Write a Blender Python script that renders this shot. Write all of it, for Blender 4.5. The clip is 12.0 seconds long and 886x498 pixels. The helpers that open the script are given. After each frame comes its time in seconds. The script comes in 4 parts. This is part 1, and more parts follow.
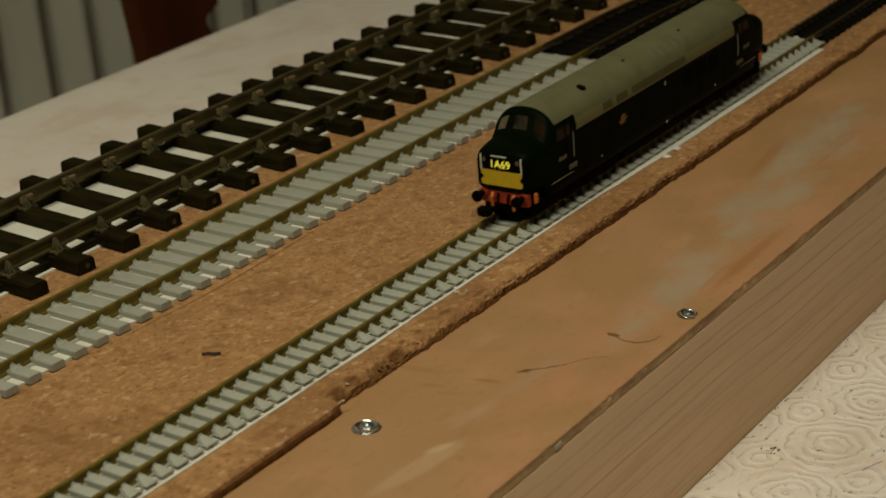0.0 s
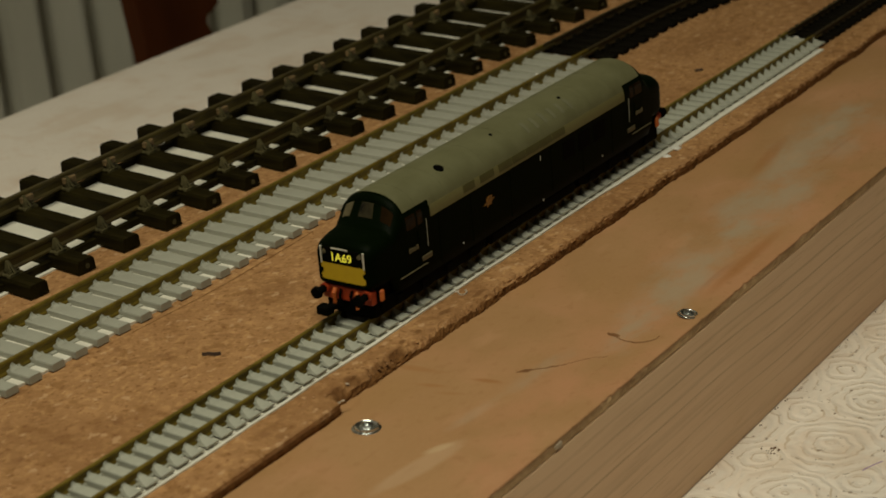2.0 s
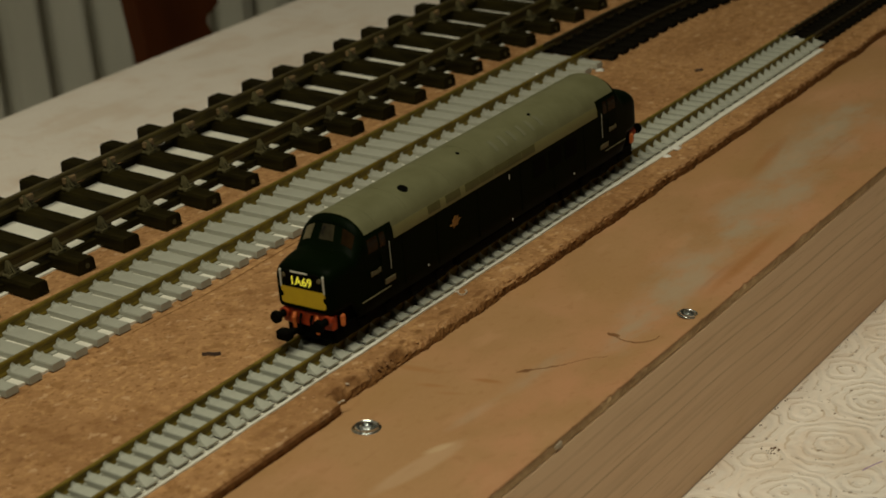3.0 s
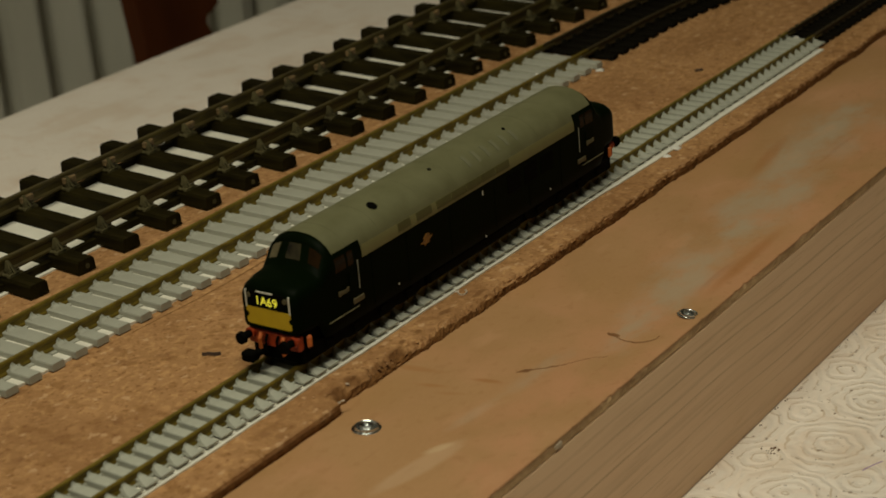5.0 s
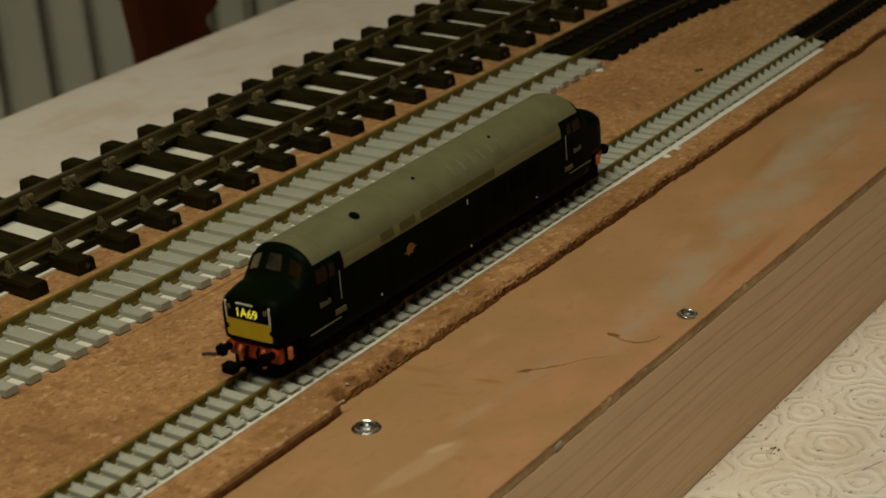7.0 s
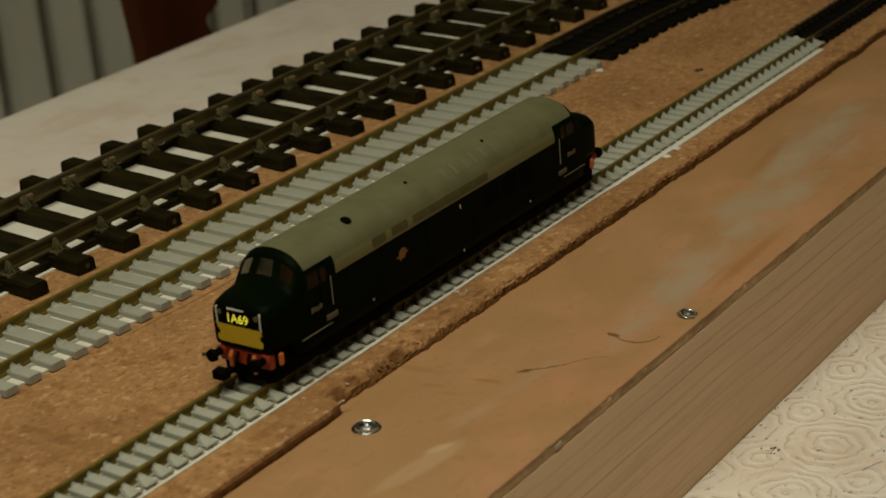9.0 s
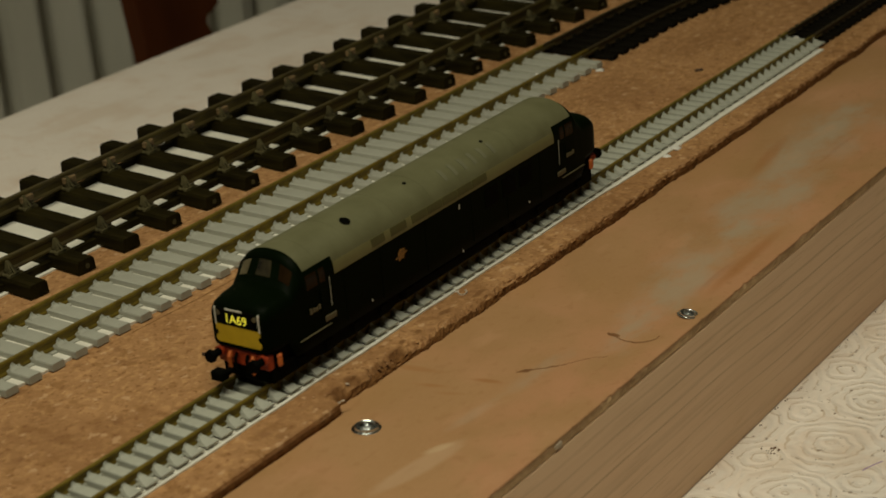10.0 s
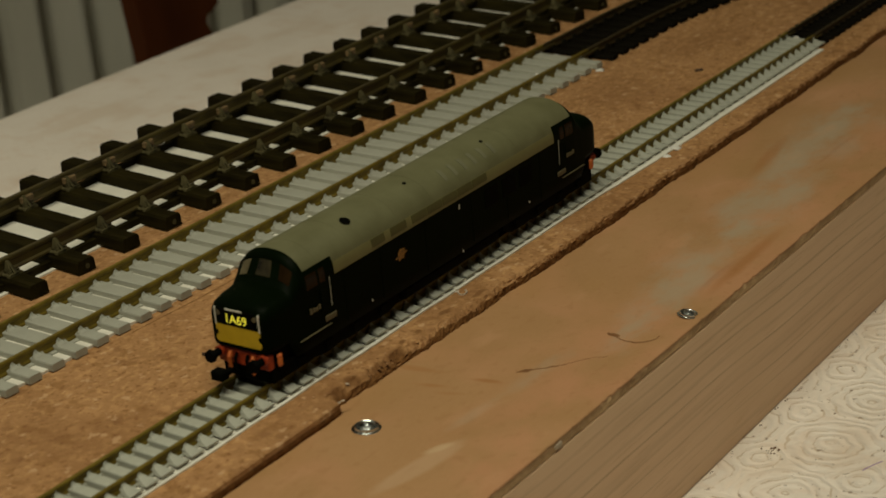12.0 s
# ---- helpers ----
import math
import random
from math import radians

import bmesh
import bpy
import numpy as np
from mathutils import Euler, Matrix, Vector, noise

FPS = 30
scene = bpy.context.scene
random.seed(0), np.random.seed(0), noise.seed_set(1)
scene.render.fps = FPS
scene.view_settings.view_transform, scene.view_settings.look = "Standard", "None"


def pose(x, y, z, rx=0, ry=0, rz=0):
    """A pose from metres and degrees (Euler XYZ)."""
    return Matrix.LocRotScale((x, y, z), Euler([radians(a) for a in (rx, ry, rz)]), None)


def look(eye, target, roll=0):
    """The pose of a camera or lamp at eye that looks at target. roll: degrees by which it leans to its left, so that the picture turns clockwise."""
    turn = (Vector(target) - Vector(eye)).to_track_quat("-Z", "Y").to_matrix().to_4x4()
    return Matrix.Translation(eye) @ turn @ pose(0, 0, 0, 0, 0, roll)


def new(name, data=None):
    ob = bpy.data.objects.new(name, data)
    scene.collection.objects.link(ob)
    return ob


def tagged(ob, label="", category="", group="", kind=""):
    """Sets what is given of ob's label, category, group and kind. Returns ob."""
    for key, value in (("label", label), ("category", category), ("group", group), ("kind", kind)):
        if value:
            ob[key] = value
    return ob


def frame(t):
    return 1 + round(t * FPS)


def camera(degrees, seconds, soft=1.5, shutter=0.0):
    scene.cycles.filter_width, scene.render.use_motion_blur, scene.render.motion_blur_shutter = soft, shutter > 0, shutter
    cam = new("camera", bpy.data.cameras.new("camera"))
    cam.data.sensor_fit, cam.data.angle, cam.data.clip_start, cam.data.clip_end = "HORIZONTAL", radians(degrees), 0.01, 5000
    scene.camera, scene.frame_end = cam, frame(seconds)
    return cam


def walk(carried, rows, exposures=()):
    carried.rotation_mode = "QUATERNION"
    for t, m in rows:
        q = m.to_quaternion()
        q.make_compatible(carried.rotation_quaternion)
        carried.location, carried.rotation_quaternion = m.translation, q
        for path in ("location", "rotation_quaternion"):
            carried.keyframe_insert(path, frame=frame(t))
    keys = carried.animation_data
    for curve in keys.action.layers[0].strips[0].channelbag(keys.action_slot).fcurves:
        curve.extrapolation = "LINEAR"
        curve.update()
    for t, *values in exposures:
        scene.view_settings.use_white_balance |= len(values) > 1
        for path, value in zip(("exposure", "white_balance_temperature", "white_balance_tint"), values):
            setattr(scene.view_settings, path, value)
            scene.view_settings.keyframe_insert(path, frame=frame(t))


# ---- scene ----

MM = 0.001

# ---- camera: a still one, about 40 cm from the locomotive ----
cam = camera(27.32, 12.0, soft=1.7, shutter=0.4)
CAM_POSE = pose(-0.26961, -0.25359, 0.18024, 67.734, 4.550, -55.417)
walk(cam, [(0.0, CAM_POSE), (12.0, CAM_POSE)])
cam.data.dof.use_dof = True
cam.data.dof.focus_distance = 0.47
cam.data.dof.aperture_fstop = 32

# ---- light: an unseen lamp low over the table, and an added far-side fill ----
world = bpy.data.worlds.new("world")
world.use_nodes = True
world.node_tree.nodes["Background"].inputs[0].default_value = (1.0, 0.95, 0.75, 1)
world.node_tree.nodes["Background"].inputs[1].default_value = 0.013
scene.world = world
for name, eye, target, size, watts in (("hanging_lamp", (-0.03, -0.14, 0.48), (-0.02, -0.05, 0.0), 0.14, 0.92), ("ceiling_lamp", (-0.46, -0.02, 1.05), (-0.05, 0.7, 0.0), 0.45, 5.65)):
    lamp_data = bpy.data.lights.new(name, "AREA")
    lamp_data.shape, lamp_data.size = "DISK", size
    lamp_data.energy, lamp_data.color = watts, (1.0, 0.95, 0.73)
    lamp = new(name, lamp_data)
    lamp.matrix_world = look(eye, target)
scene.view_settings.exposure = 0.0


# ---- materials ----
def mat(name, color, rough=0.6, metal=0.0, dark=None, scale=300.0, amount=0.5, fine=2500.0, fine_amount=0.15,
        bump=0.0, bump_scale=1500.0, stretch=(1, 1, 1), per_object=0.0, spec=0.5, island=False):
    """Two scales of variation between color and dark, a fine bump, and a little shift from piece to piece."""
    m = bpy.data.materials.new(name)
    m.use_nodes = True
    nt = m.node_tree
    b = nt.nodes["Principled BSDF"]
    b.inputs["Roughness"].default_value = rough
    b.inputs["Metallic"].default_value = metal
    b.inputs["Specular IOR Level"].default_value = spec
    dark = dark or tuple(c * 0.6 for c in color)
    tc = nt.nodes.new("ShaderNodeTexCoord")
    mp = nt.nodes.new("ShaderNodeMapping")
    mp.inputs["Scale"].default_value = stretch
    nt.links.new(tc.outputs["Object"], mp.inputs[0])
    n1 = nt.nodes.new("ShaderNodeTexNoise")
    n1.inputs["Scale"].default_value, n1.inputs["Detail"].default_value = scale, 4
    nt.links.new(mp.outputs[0], n1.inputs[0])
    n2 = nt.nodes.new("ShaderNodeTexNoise")
    n2.inputs["Scale"].default_value, n2.inputs["Detail"].default_value = fine, 3
    nt.links.new(mp.outputs[0], n2.inputs[0])
    r1 = nt.nodes.new("ShaderNodeMapRange")
    r1.inputs[1].default_value, r1.inputs[2].default_value = 0.35, 0.7
    r1.inputs[3].default_value, r1.inputs[4].default_value = 0.0, amount
    nt.links.new(n1.outputs[0], r1.inputs[0])
    r2 = nt.nodes.new("ShaderNodeMapRange")
    r2.inputs[1].default_value, r2.inputs[2].default_value = 0.3, 0.7
    r2.inputs[3].default_value, r2.inputs[4].default_value = 0.0, fine_amount
    nt.links.new(n2.outputs[0], r2.inputs[0])
    add = nt.nodes.new("ShaderNodeMath")
    add.use_clamp = True
    nt.links.new(r1.outputs[0], add.inputs[0])
    nt.links.new(r2.outputs[0], add.inputs[1])
    fac = add.outputs[0]
    if per_object:
        info = nt.nodes.new("ShaderNodeNewGeometry" if island else "ShaderNodeObjectInfo")
        mul = nt.nodes.new("ShaderNodeMath")
        mul.operation = "MULTIPLY_ADD"
        mul.use_clamp = True
        mul.inputs[1].default_value = per_object
        nt.links.new(info.outputs["Random Per Island" if island else "Random"], mul.inputs[0])
        nt.links.new(fac, mul.inputs[2])
        fac = mul.outputs[0]
    mix = nt.nodes.new("ShaderNodeMix")
    mix.data_type = "RGBA"
    mix.inputs[6].default_value = (*color, 1)
    mix.inputs[7].default_value = (*dark, 1)
    nt.links.new(fac, mix.inputs[0])
    nt.links.new(mix.outputs[2], b.inputs["Base Color"])
    if bump:
        n3 = nt.nodes.new("ShaderNodeTexNoise")
        n3.inputs["Scale"].default_value, n3.inputs["Detail"].default_value = bump_scale, 4
        nt.links.new(mp.outputs[0], n3.inputs[0])
        bp = nt.nodes.new("ShaderNodeBump")
        bp.inputs["Distance"].default_value = bump
        nt.links.new(n3.outputs[0], bp.inputs["Height"])
        nt.links.new(bp.outputs[0], b.inputs["Normal"])
    return m


def layer(m, color, value, strength=1.0):
    """Lay another colour over the material m where the socket value is one."""
    nt = m.node_tree
    b = nt.nodes["Principled BSDF"]
    old = b.inputs["Base Color"].links[0].from_socket
    mix = nt.nodes.new("ShaderNodeMix")
    mix.data_type = "RGBA"
    mix.inputs[7].default_value = (*color, 1)
    mul = nt.nodes.new("ShaderNodeMath")
    mul.operation, mul.use_clamp = "MULTIPLY", True
    mul.inputs[1].default_value = strength
    nt.links.new(value, mul.inputs[0])
    nt.links.new(mul.outputs[0], mix.inputs[0])
    nt.links.new(old, mix.inputs[6])
    nt.links.new(mix.outputs[2], b.inputs["Base Color"])


def math_node(m, op, a, b=None, clamp=False):
    n = m.node_tree.nodes.new("ShaderNodeMath")
    n.operation, n.use_clamp = op, clamp
    for k, v in enumerate((a, b)):
        if v is None:
            continue
        if isinstance(v, (int, float)):
            n.inputs[k].default_value = v
        else:
            m.node_tree.links.new(v, n.inputs[k])
    return n.outputs[0]


def coords(m, scale=(1, 1, 1)):
    nt = m.node_tree
    tc = nt.nodes.new("ShaderNodeTexCoord")
    mp = nt.nodes.new("ShaderNodeMapping")
    mp.inputs["Scale"].default_value = scale
    nt.links.new(tc.outputs["Object"], mp.inputs[0])
    return mp.outputs[0]


def noise_node(m, scale, detail=3, stretch=(1, 1, 1), rough=0.5):
    n = m.node_tree.nodes.new("ShaderNodeTexNoise")
    n.inputs["Scale"].default_value, n.inputs["Detail"].default_value = scale, detail
    n.inputs["Roughness"].default_value = rough
    m.node_tree.links.new(coords(m, stretch), n.inputs[0])
    return n.outputs[0]


def ramp(m, value, a, b, lo=0.0, hi=1.0):
    n = m.node_tree.nodes.new("ShaderNodeMapRange")
    n.interpolation_type = "SMOOTHSTEP"
    for k, v in zip((1, 2, 3, 4), (a, b, lo, hi)):
        n.inputs[k].default_value = v
    m.node_tree.links.new(value, n.inputs[0])
    return n.outputs[0]


def along(m, axis="xyz"):
    """The separate object coordinates of the material m."""
    sep = m.node_tree.nodes.new("ShaderNodeSeparateXYZ")
    m.node_tree.links.new(coords(m), sep.inputs[0])
    return [sep.outputs["xyz".index(c)] for c in axis]


def blotch(m, x, y, cx, cy, rx, ry, turn, wob, soft=0.5):
    """One where a wobbly ellipse lies, fading to zero at its rim."""
    c, s = math.cos(radians(turn)), math.sin(radians(turn))
    dx, dy = math_node(m, "SUBTRACT", x, cx * MM), math_node(m, "SUBTRACT", y, cy * MM)
    u = math_node(m, "ADD", math_node(m, "MULTIPLY", dx, c / (rx * MM)), math_node(m, "MULTIPLY", dy, s / (rx * MM)))
    v = math_node(m, "ADD", math_node(m, "MULTIPLY", dx, -s / (ry * MM)), math_node(m, "MULTIPLY", dy, c / (ry * MM)))
    d = math_node(m, "SQRT", math_node(m, "ADD", math_node(m, "MULTIPLY", u, u), math_node(m, "MULTIPLY", v, v)))
    return ramp(m, math_node(m, "ADD", d, wob), 1.0 - soft, 1.0 + soft * 0.4, 1, 0)


def cork_material():
    m = mat("cork", (0.395, 0.213, 0.092), 0.9, dark=(0.30, 0.156, 0.062), scale=45, amount=0.6, fine=900, fine_amount=0.5,
            bump=0.0003, bump_scale=1100, spec=0.15)
    layer(m, (0.51, 0.29, 0.12), ramp(m, noise_node(m, 520, 4, (0.8, 1, 1)), 0.52, 0.64), 0.55)
    layer(m, (0.49, 0.27, 0.115), ramp(m, noise_node(m, 260, 3), 0.54, 0.66), 0.5)
    layer(m, (0.21, 0.098, 0.030), ramp(m, noise_node(m, 230, 4, (1, 0.8, 1)), 0.54, 0.66), 0.5)
    layer(m, (0.20, 0.088, 0.030), ramp(m, noise_node(m, 640, 3), 0.56, 0.68), 0.75)
    layer(m, (0.22, 0.105, 0.040), ramp(m, noise_node(m, 24, 4), 0.48, 0.64), 0.4)
    layer(m, (0.17, 0.075, 0.028), ramp(m, noise_node(m, 170, 4), 0.57, 0.68), 0.4)
    layer(m, (0.58, 0.37, 0.20), ramp(m, noise_node(m, 330, 3, (0.8, 1, 1)), 0.61, 0.68), 0.5)
    layer(m, (0.10, 0.042, 0.016), ramp(m, noise_node(m, 1000, 2), 0.68, 0.74), 0.5)
    # shade in the torn pits, put into the colour as dark blotches
    x, y = along(m, "xy")
    wob = math_node(m, "MULTIPLY", math_node(m, "SUBTRACT", noise_node(m, 200, 3, (1, 1, 1), 0.6), 0.5), 1.5)
    for cx, cy, rx, ry, k in ((8.0, -16.8, 2.2, 1.8, 0.8), (14.0, -16.0, 2.2, 1.6, 0.6), (22.0, -17.0, 5.0, 1.0, 0.6), (29.4, -16.8, 2.6, 1.4, 0.85), (34.8, -14.6, 0.9, 0.7, 0.7), (41.0, -14.6, 1.0, 0.6, 0.6), (53.0, -14.2, 2.2, 0.7, 0.7), (66.0, -15.6, 2.6, 0.6, 0.5)):
        layer(m, (0.12, 0.050, 0.014), blotch(m, x, y, cx, cy, rx * 1.25, ry * 1.3, 0, wob, 0.5), k)
    return m


def ply_material():
    m = mat("plywood", (0.385, 0.218, 0.100), 0.62, dark=(0.335, 0.185, 0.078), scale=40, amount=0.8, fine=1100, fine_amount=0.3,
            bump=0.00006, bump_scale=1500, stretch=(0.7, 1, 1), spec=0.25)
    x, y = along(m, "xy")
    layer(m, (0.46, 0.235, 0.122), ramp(m, noise_node(m, 34, 5), 0.46, 0.64), 0.45)
    layer(m, (0.49, 0.225, 0.122), math_node(m, "MULTIPLY", ramp(m, y, -0.062, -0.034, 1, 0), ramp(m, noise_node(m, 48, 6, (0.7, 1, 1), 0.6), 0.40, 0.60)), 0.4)
    layer(m, (0.34, 0.19, 0.072), ramp(m, noise_node(m, 26, 4, (0.6, 1, 1)), 0.50, 0.66), 0.5)
    layer(m, (0.29, 0.145, 0.056), ramp(m, noise_node(m, 420, 5, (0.7, 1, 1)), 0.56, 0.70), 0.3)
    # greyish smears of old filler along the board, and bare reddish wood between them
    wob = math_node(m, "MULTIPLY", math_node(m, "SUBTRACT", noise_node(m, 75, 6, (0.6, 1, 1), 0.62), 0.5), 2.6)
    patches = ramp(m, noise_node(m, 90, 6, (0.5, 1, 1), 0.65), 0.30, 0.56)
    for cx, cy, rx, ry, turn, k in ((17.0, -46.8, 9.0, 1.8, -4, 0.35), (42.0, -49.0, 14.0, 2.8, -6, 0.5), (66.0, -57.5, 12.0, 3.4, -8, 0.55), (102.0, -52.5, 36.0, 8.5, 3, 0.8),
                                    (158.0, -49.5, 34.0, 11.0, 4, 0.85), (212.0, -43.0, 36.0, 11.0, 10, 0.85), (265.0, -52.0, 34.0, 10.0, 4, 0.6)):
        layer(m, (0.355, 0.275, 0.180), math_node(m, "MULTIPLY", blotch(m, x, y, cx, cy, rx, ry, turn, wob, 0.8), patches), k)
    layer(m, (0.48, 0.32, 0.19), blotch(m, x, y, -8.5, -49.3, 15.5, 3.0, -9, math_node(m, "MULTIPLY", wob, 0.55), 0.4), 0.5)
    layer(m, (0.54, 0.40, 0.235), blotch(m, x, y, 0.3, -48.6, 4.2, 1.3, -25, math_node(m, "MULTIPLY", wob, 0.5), 0.6), 0.5)
    for cx, cy, rx, ry, turn, k in ((118.0, -63.0, 22.0, 2.2, 2, 0.6), (190.0, -35.0, 18.0, 2.0, 8, 0.4), (31.3, -40.5, 1.0, 4.2, 12, 0.6), (24.0, -30.5, 1.0, 4.2, 16, 0.45), (29.5, -22.5, 1.4, 7.5, 8, 0.4), (22.5, -36.5, 0.9, 4.0, 20, 0.3)):
        layer(m, (0.30, 0.125, 0.035), blotch(m, x, y, cx, cy, rx, ry, turn, math_node(m, "MULTIPLY", wob, 0.5), 0.7), k)
    layer(m, (0.24, 0.10, 0.04), ramp(m, noise_node(m, 140, 5, (0.12, 1, 1)), 0.64, 0.76), 0.3)
    layer(m, (0.50, 0.28, 0.15), ramp(m, noise_node(m, 90, 5, (0.5, 1, 1)), 0.58, 0.72), 0.3)
    return m


def pine_material():
    m = mat("pine", (0.79, 0.555, 0.35), 0.6, dark=(0.70, 0.47, 0.285), scale=120, amount=0.6, fine=900, fine_amount=0.3,
            bump=0.00005, bump_scale=1200, stretch=(0.06, 1, 1), spec=0.3)
    x, z = along(m, "xz")
    sway = math_node(m, "MULTIPLY", math_node(m, "SUBTRACT", noise_node(m, 11, 2, (0.5, 0.2, 0.2)), 0.5), 0.010)
    level = math_node(m, "ADD", math_node(m, "ADD", math_node(m, "ADD", z, 0.045), math_node(m, "MULTIPLY", x, 0.022)), sway)
    broken = ramp(m, noise_node(m, 40, 4, (0.35, 1, 1)), 0.34, 0.58, 0.35, 1.0)
    # the dark late-wood lines of a flat-sawn board, some strong, some faint
    for at, wide, k in ((6.5, 0.9, 0.25), (12.0, 0.45, 0.35), (16.5, 0.4, 0.55), (20.2, 0.8, 0.3), (25.2, 0.45, 0.65), (28.5, 0.9, 0.25), (32.8, 0.5, 0.6), (37.0, 0.6, 0.4)):
        off = math_node(m, "ABSOLUTE", math_node(m, "SUBTRACT", level, at * MM))
        layer(m, (0.36, 0.215, 0.11), math_node(m, "MULTIPLY", ramp(m, off, 0.0, wide * MM, 1, 0), broken), k)
    layer(m, (0.44, 0.27, 0.14), ramp(m, noise_node(m, 260, 4, (0.02, 1, 1)), 0.55, 0.72), 0.2)
    layer(m, (0.50, 0.29, 0.14), ramp(m, noise_node(m, 1100, 3, (0.05, 1, 1)), 0.54, 0.7), 0.3)
    layer(m, (0.72, 0.49, 0.285), ramp(m, noise_node(m, 30, 3, (0.4, 1, 1)), 0.5, 0.66), 0.5)
    return m


def cloth_material():
    m = mat("wipe_clean_tablecloth", (0.85, 0.775, 0.69), 0.5, dark=(0.78, 0.70, 0.61), scale=50, amount=0.6, fine=800, fine_amount=0.25, spec=0.4)
    nt = m.node_tree
    x, y = along(m, "xy")
    wx = math_node(m, "MULTIPLY", math_node(m, "SUBTRACT", noise_node(m, 120, 2), 0.5), 0.0056)
    wy = math_node(m, "MULTIPLY", math_node(m, "SUBTRACT", noise_node(m, 131, 2), 0.5), 0.0056)
    x, y = math_node(m, "ADD", x, wx), math_node(m, "ADD", y, wy)

    def cell(cx, cy):
        """Distance from the nearest medallion of a square pattern: half round, half eight-sided."""
        p = 26.8 * MM
        u = math_node(m, "ABSOLUTE", math_node(m, "SUBTRACT", math_node(m, "FLOORED_MODULO", math_node(m, "SUBTRACT", x, (cx - 13.4) * MM), p), p / 2))
        v = math_node(m, "ABSOLUTE", math_node(m, "SUBTRACT", math_node(m, "FLOORED_MODULO", math_node(m, "SUBTRACT", y, (cy - 13.4) * MM), p), p / 2))
        eight = math_node(m, "MAXIMUM", math_node(m, "MAXIMUM", u, v), math_node(m, "MULTIPLY", math_node(m, "ADD", u, v), 0.7071))
        rnd = math_node(m, "SQRT", math_node(m, "ADD", math_node(m, "MULTIPLY", u, u), math_node(m, "MULTIPLY", v, v)))
        return math_node(m, "MULTIPLY", math_node(m, "ADD", eight, rnd), 0.5)
    near = math_node(m, "MINIMUM", cell(107.4, -90.2), math_node(m, "ADD", cell(121.0, -77.0), 5.2 * MM))
    rings = math_node(m, "SINE", math_node(m, "MULTIPLY", near, 2 * math.pi / (3.3 * MM)))
    line = ramp(m, rings, 0.74, 0.99)
    broken = ramp(m, noise_node(m, 300, 4), 0.40, 0.58)
    # print and embossing get weaker on the side towards the curtain
    print_strength = ramp(m, y, 0.0, 0.14, 1.0, 0.12)
    layer(m, (0.40, 0.275, 0.14), math_node(m, "MULTIPLY", math_node(m, "MULTIPLY", line, broken), print_strength), 0.5)
    dirt = math_node(m, "MULTIPLY", ramp(m, noise_node(m, 380, 4, (1, 1, 1), 0.6), 0.60, 0.68), ramp(m, rings, -0.2, 0.9))
    layer(m, (0.13, 0.07, 0.03), math_node(m, "MULTIPLY", dirt, print_strength), 0.75)
    layer(m, (0.07, 0.04, 0.02), math_node(m, "MULTIPLY", ramp(m, noise_node(m, 620, 2), 0.70, 0.75), print_strength), 0.5)
    layer(m, (0.24, 0.14, 0.06), ramp(m, noise_node(m, 210, 5, (1, 1, 1), 0.7), 0.665, 0.72), 0.4)
    layer(m, (0.66, 0.52, 0.39), ramp(m, noise_node(m, 45, 4, (0.5, 1, 1)), 0.48, 0.66), 0.45)
    layer(m, (0.70, 0.55, 0.43), ramp(m, noise_node(m, 140, 3, (1, 0.5, 1)), 0.54, 0.66), 0.3)
    bp = nt.nodes.new("ShaderNodeBump")
    bp.inputs["Distance"].default_value = 0.00013
    nt.links.new(math_node(m, "MULTIPLY", rings, print_strength), bp.inputs["Height"])
    nt.links.new(bp.outputs[0], nt.nodes["Principled BSDF"].inputs["Normal"])
    return m


CORK = cork_material()
PLY = ply_material()
PINE = pine_material()
CLOTH = cloth_material()
PLY_EDGE = mat("plywood_edge", (0.54, 0.355, 0.18), 0.85, dark=(0.29, 0.17, 0.075), scale=160, amount=0.75, fine=900, fine_amount=0.5, stretch=(0.4, 1, 1), bump=0.0004, bump_scale=500)
GREY_PLASTIC = mat("grey_plastic_sleeper", (0.37, 0.37, 0.305), 0.55, dark=(0.30, 0.30, 0.245), scale=300, amount=0.5, per_object=0.35, bump=0.00004)
GAP_SHADE = mat("grey_gap_shade", (0.27, 0.26, 0.21), 0.6, dark=(0.21, 0.20, 0.155), scale=260, amount=0.7, bump=0.00004)
PALE_PLASTIC = mat("pale_grey_plastic_sleeper", (0.41, 0.415, 0.345), 0.55, dark=(0.32, 0.325, 0.265), scale=300, amount=0.6, per_object=0.35, bump=0.00004)
WHITE_CARD = mat("white_card", (0.70, 0.68, 0.59), 0.7, dark=(0.56, 0.53, 0.44), scale=140, amount=0.6, bump=0.00005)
FILLER = mat("dull_filler", (0.46, 0.37, 0.27), 0.8, dark=(0.36, 0.27, 0.18), scale=600, amount=0.6, bump=0.0001)
GLUE = mat("dried_white_glue", (0.72, 0.70, 0.64), 0.35, dark=(0.55, 0.52, 0.46), scale=500, amount=0.6, bump=0.0002)
RAIL = mat("nickel_silver_rail", (0.185, 0.132, 0.018), 0.45, 0.2, dark=(0.09, 0.062, 0.009), scale=250, amount=0.8, bump=0.00002, spec=0.2)
RAIL_DARK = mat("weathered_rail", (0.070, 0.053, 0.011), 0.5, 0.2, dark=(0.030, 0.021, 0.007), scale=200, amount=0.8, bump=0.00003)
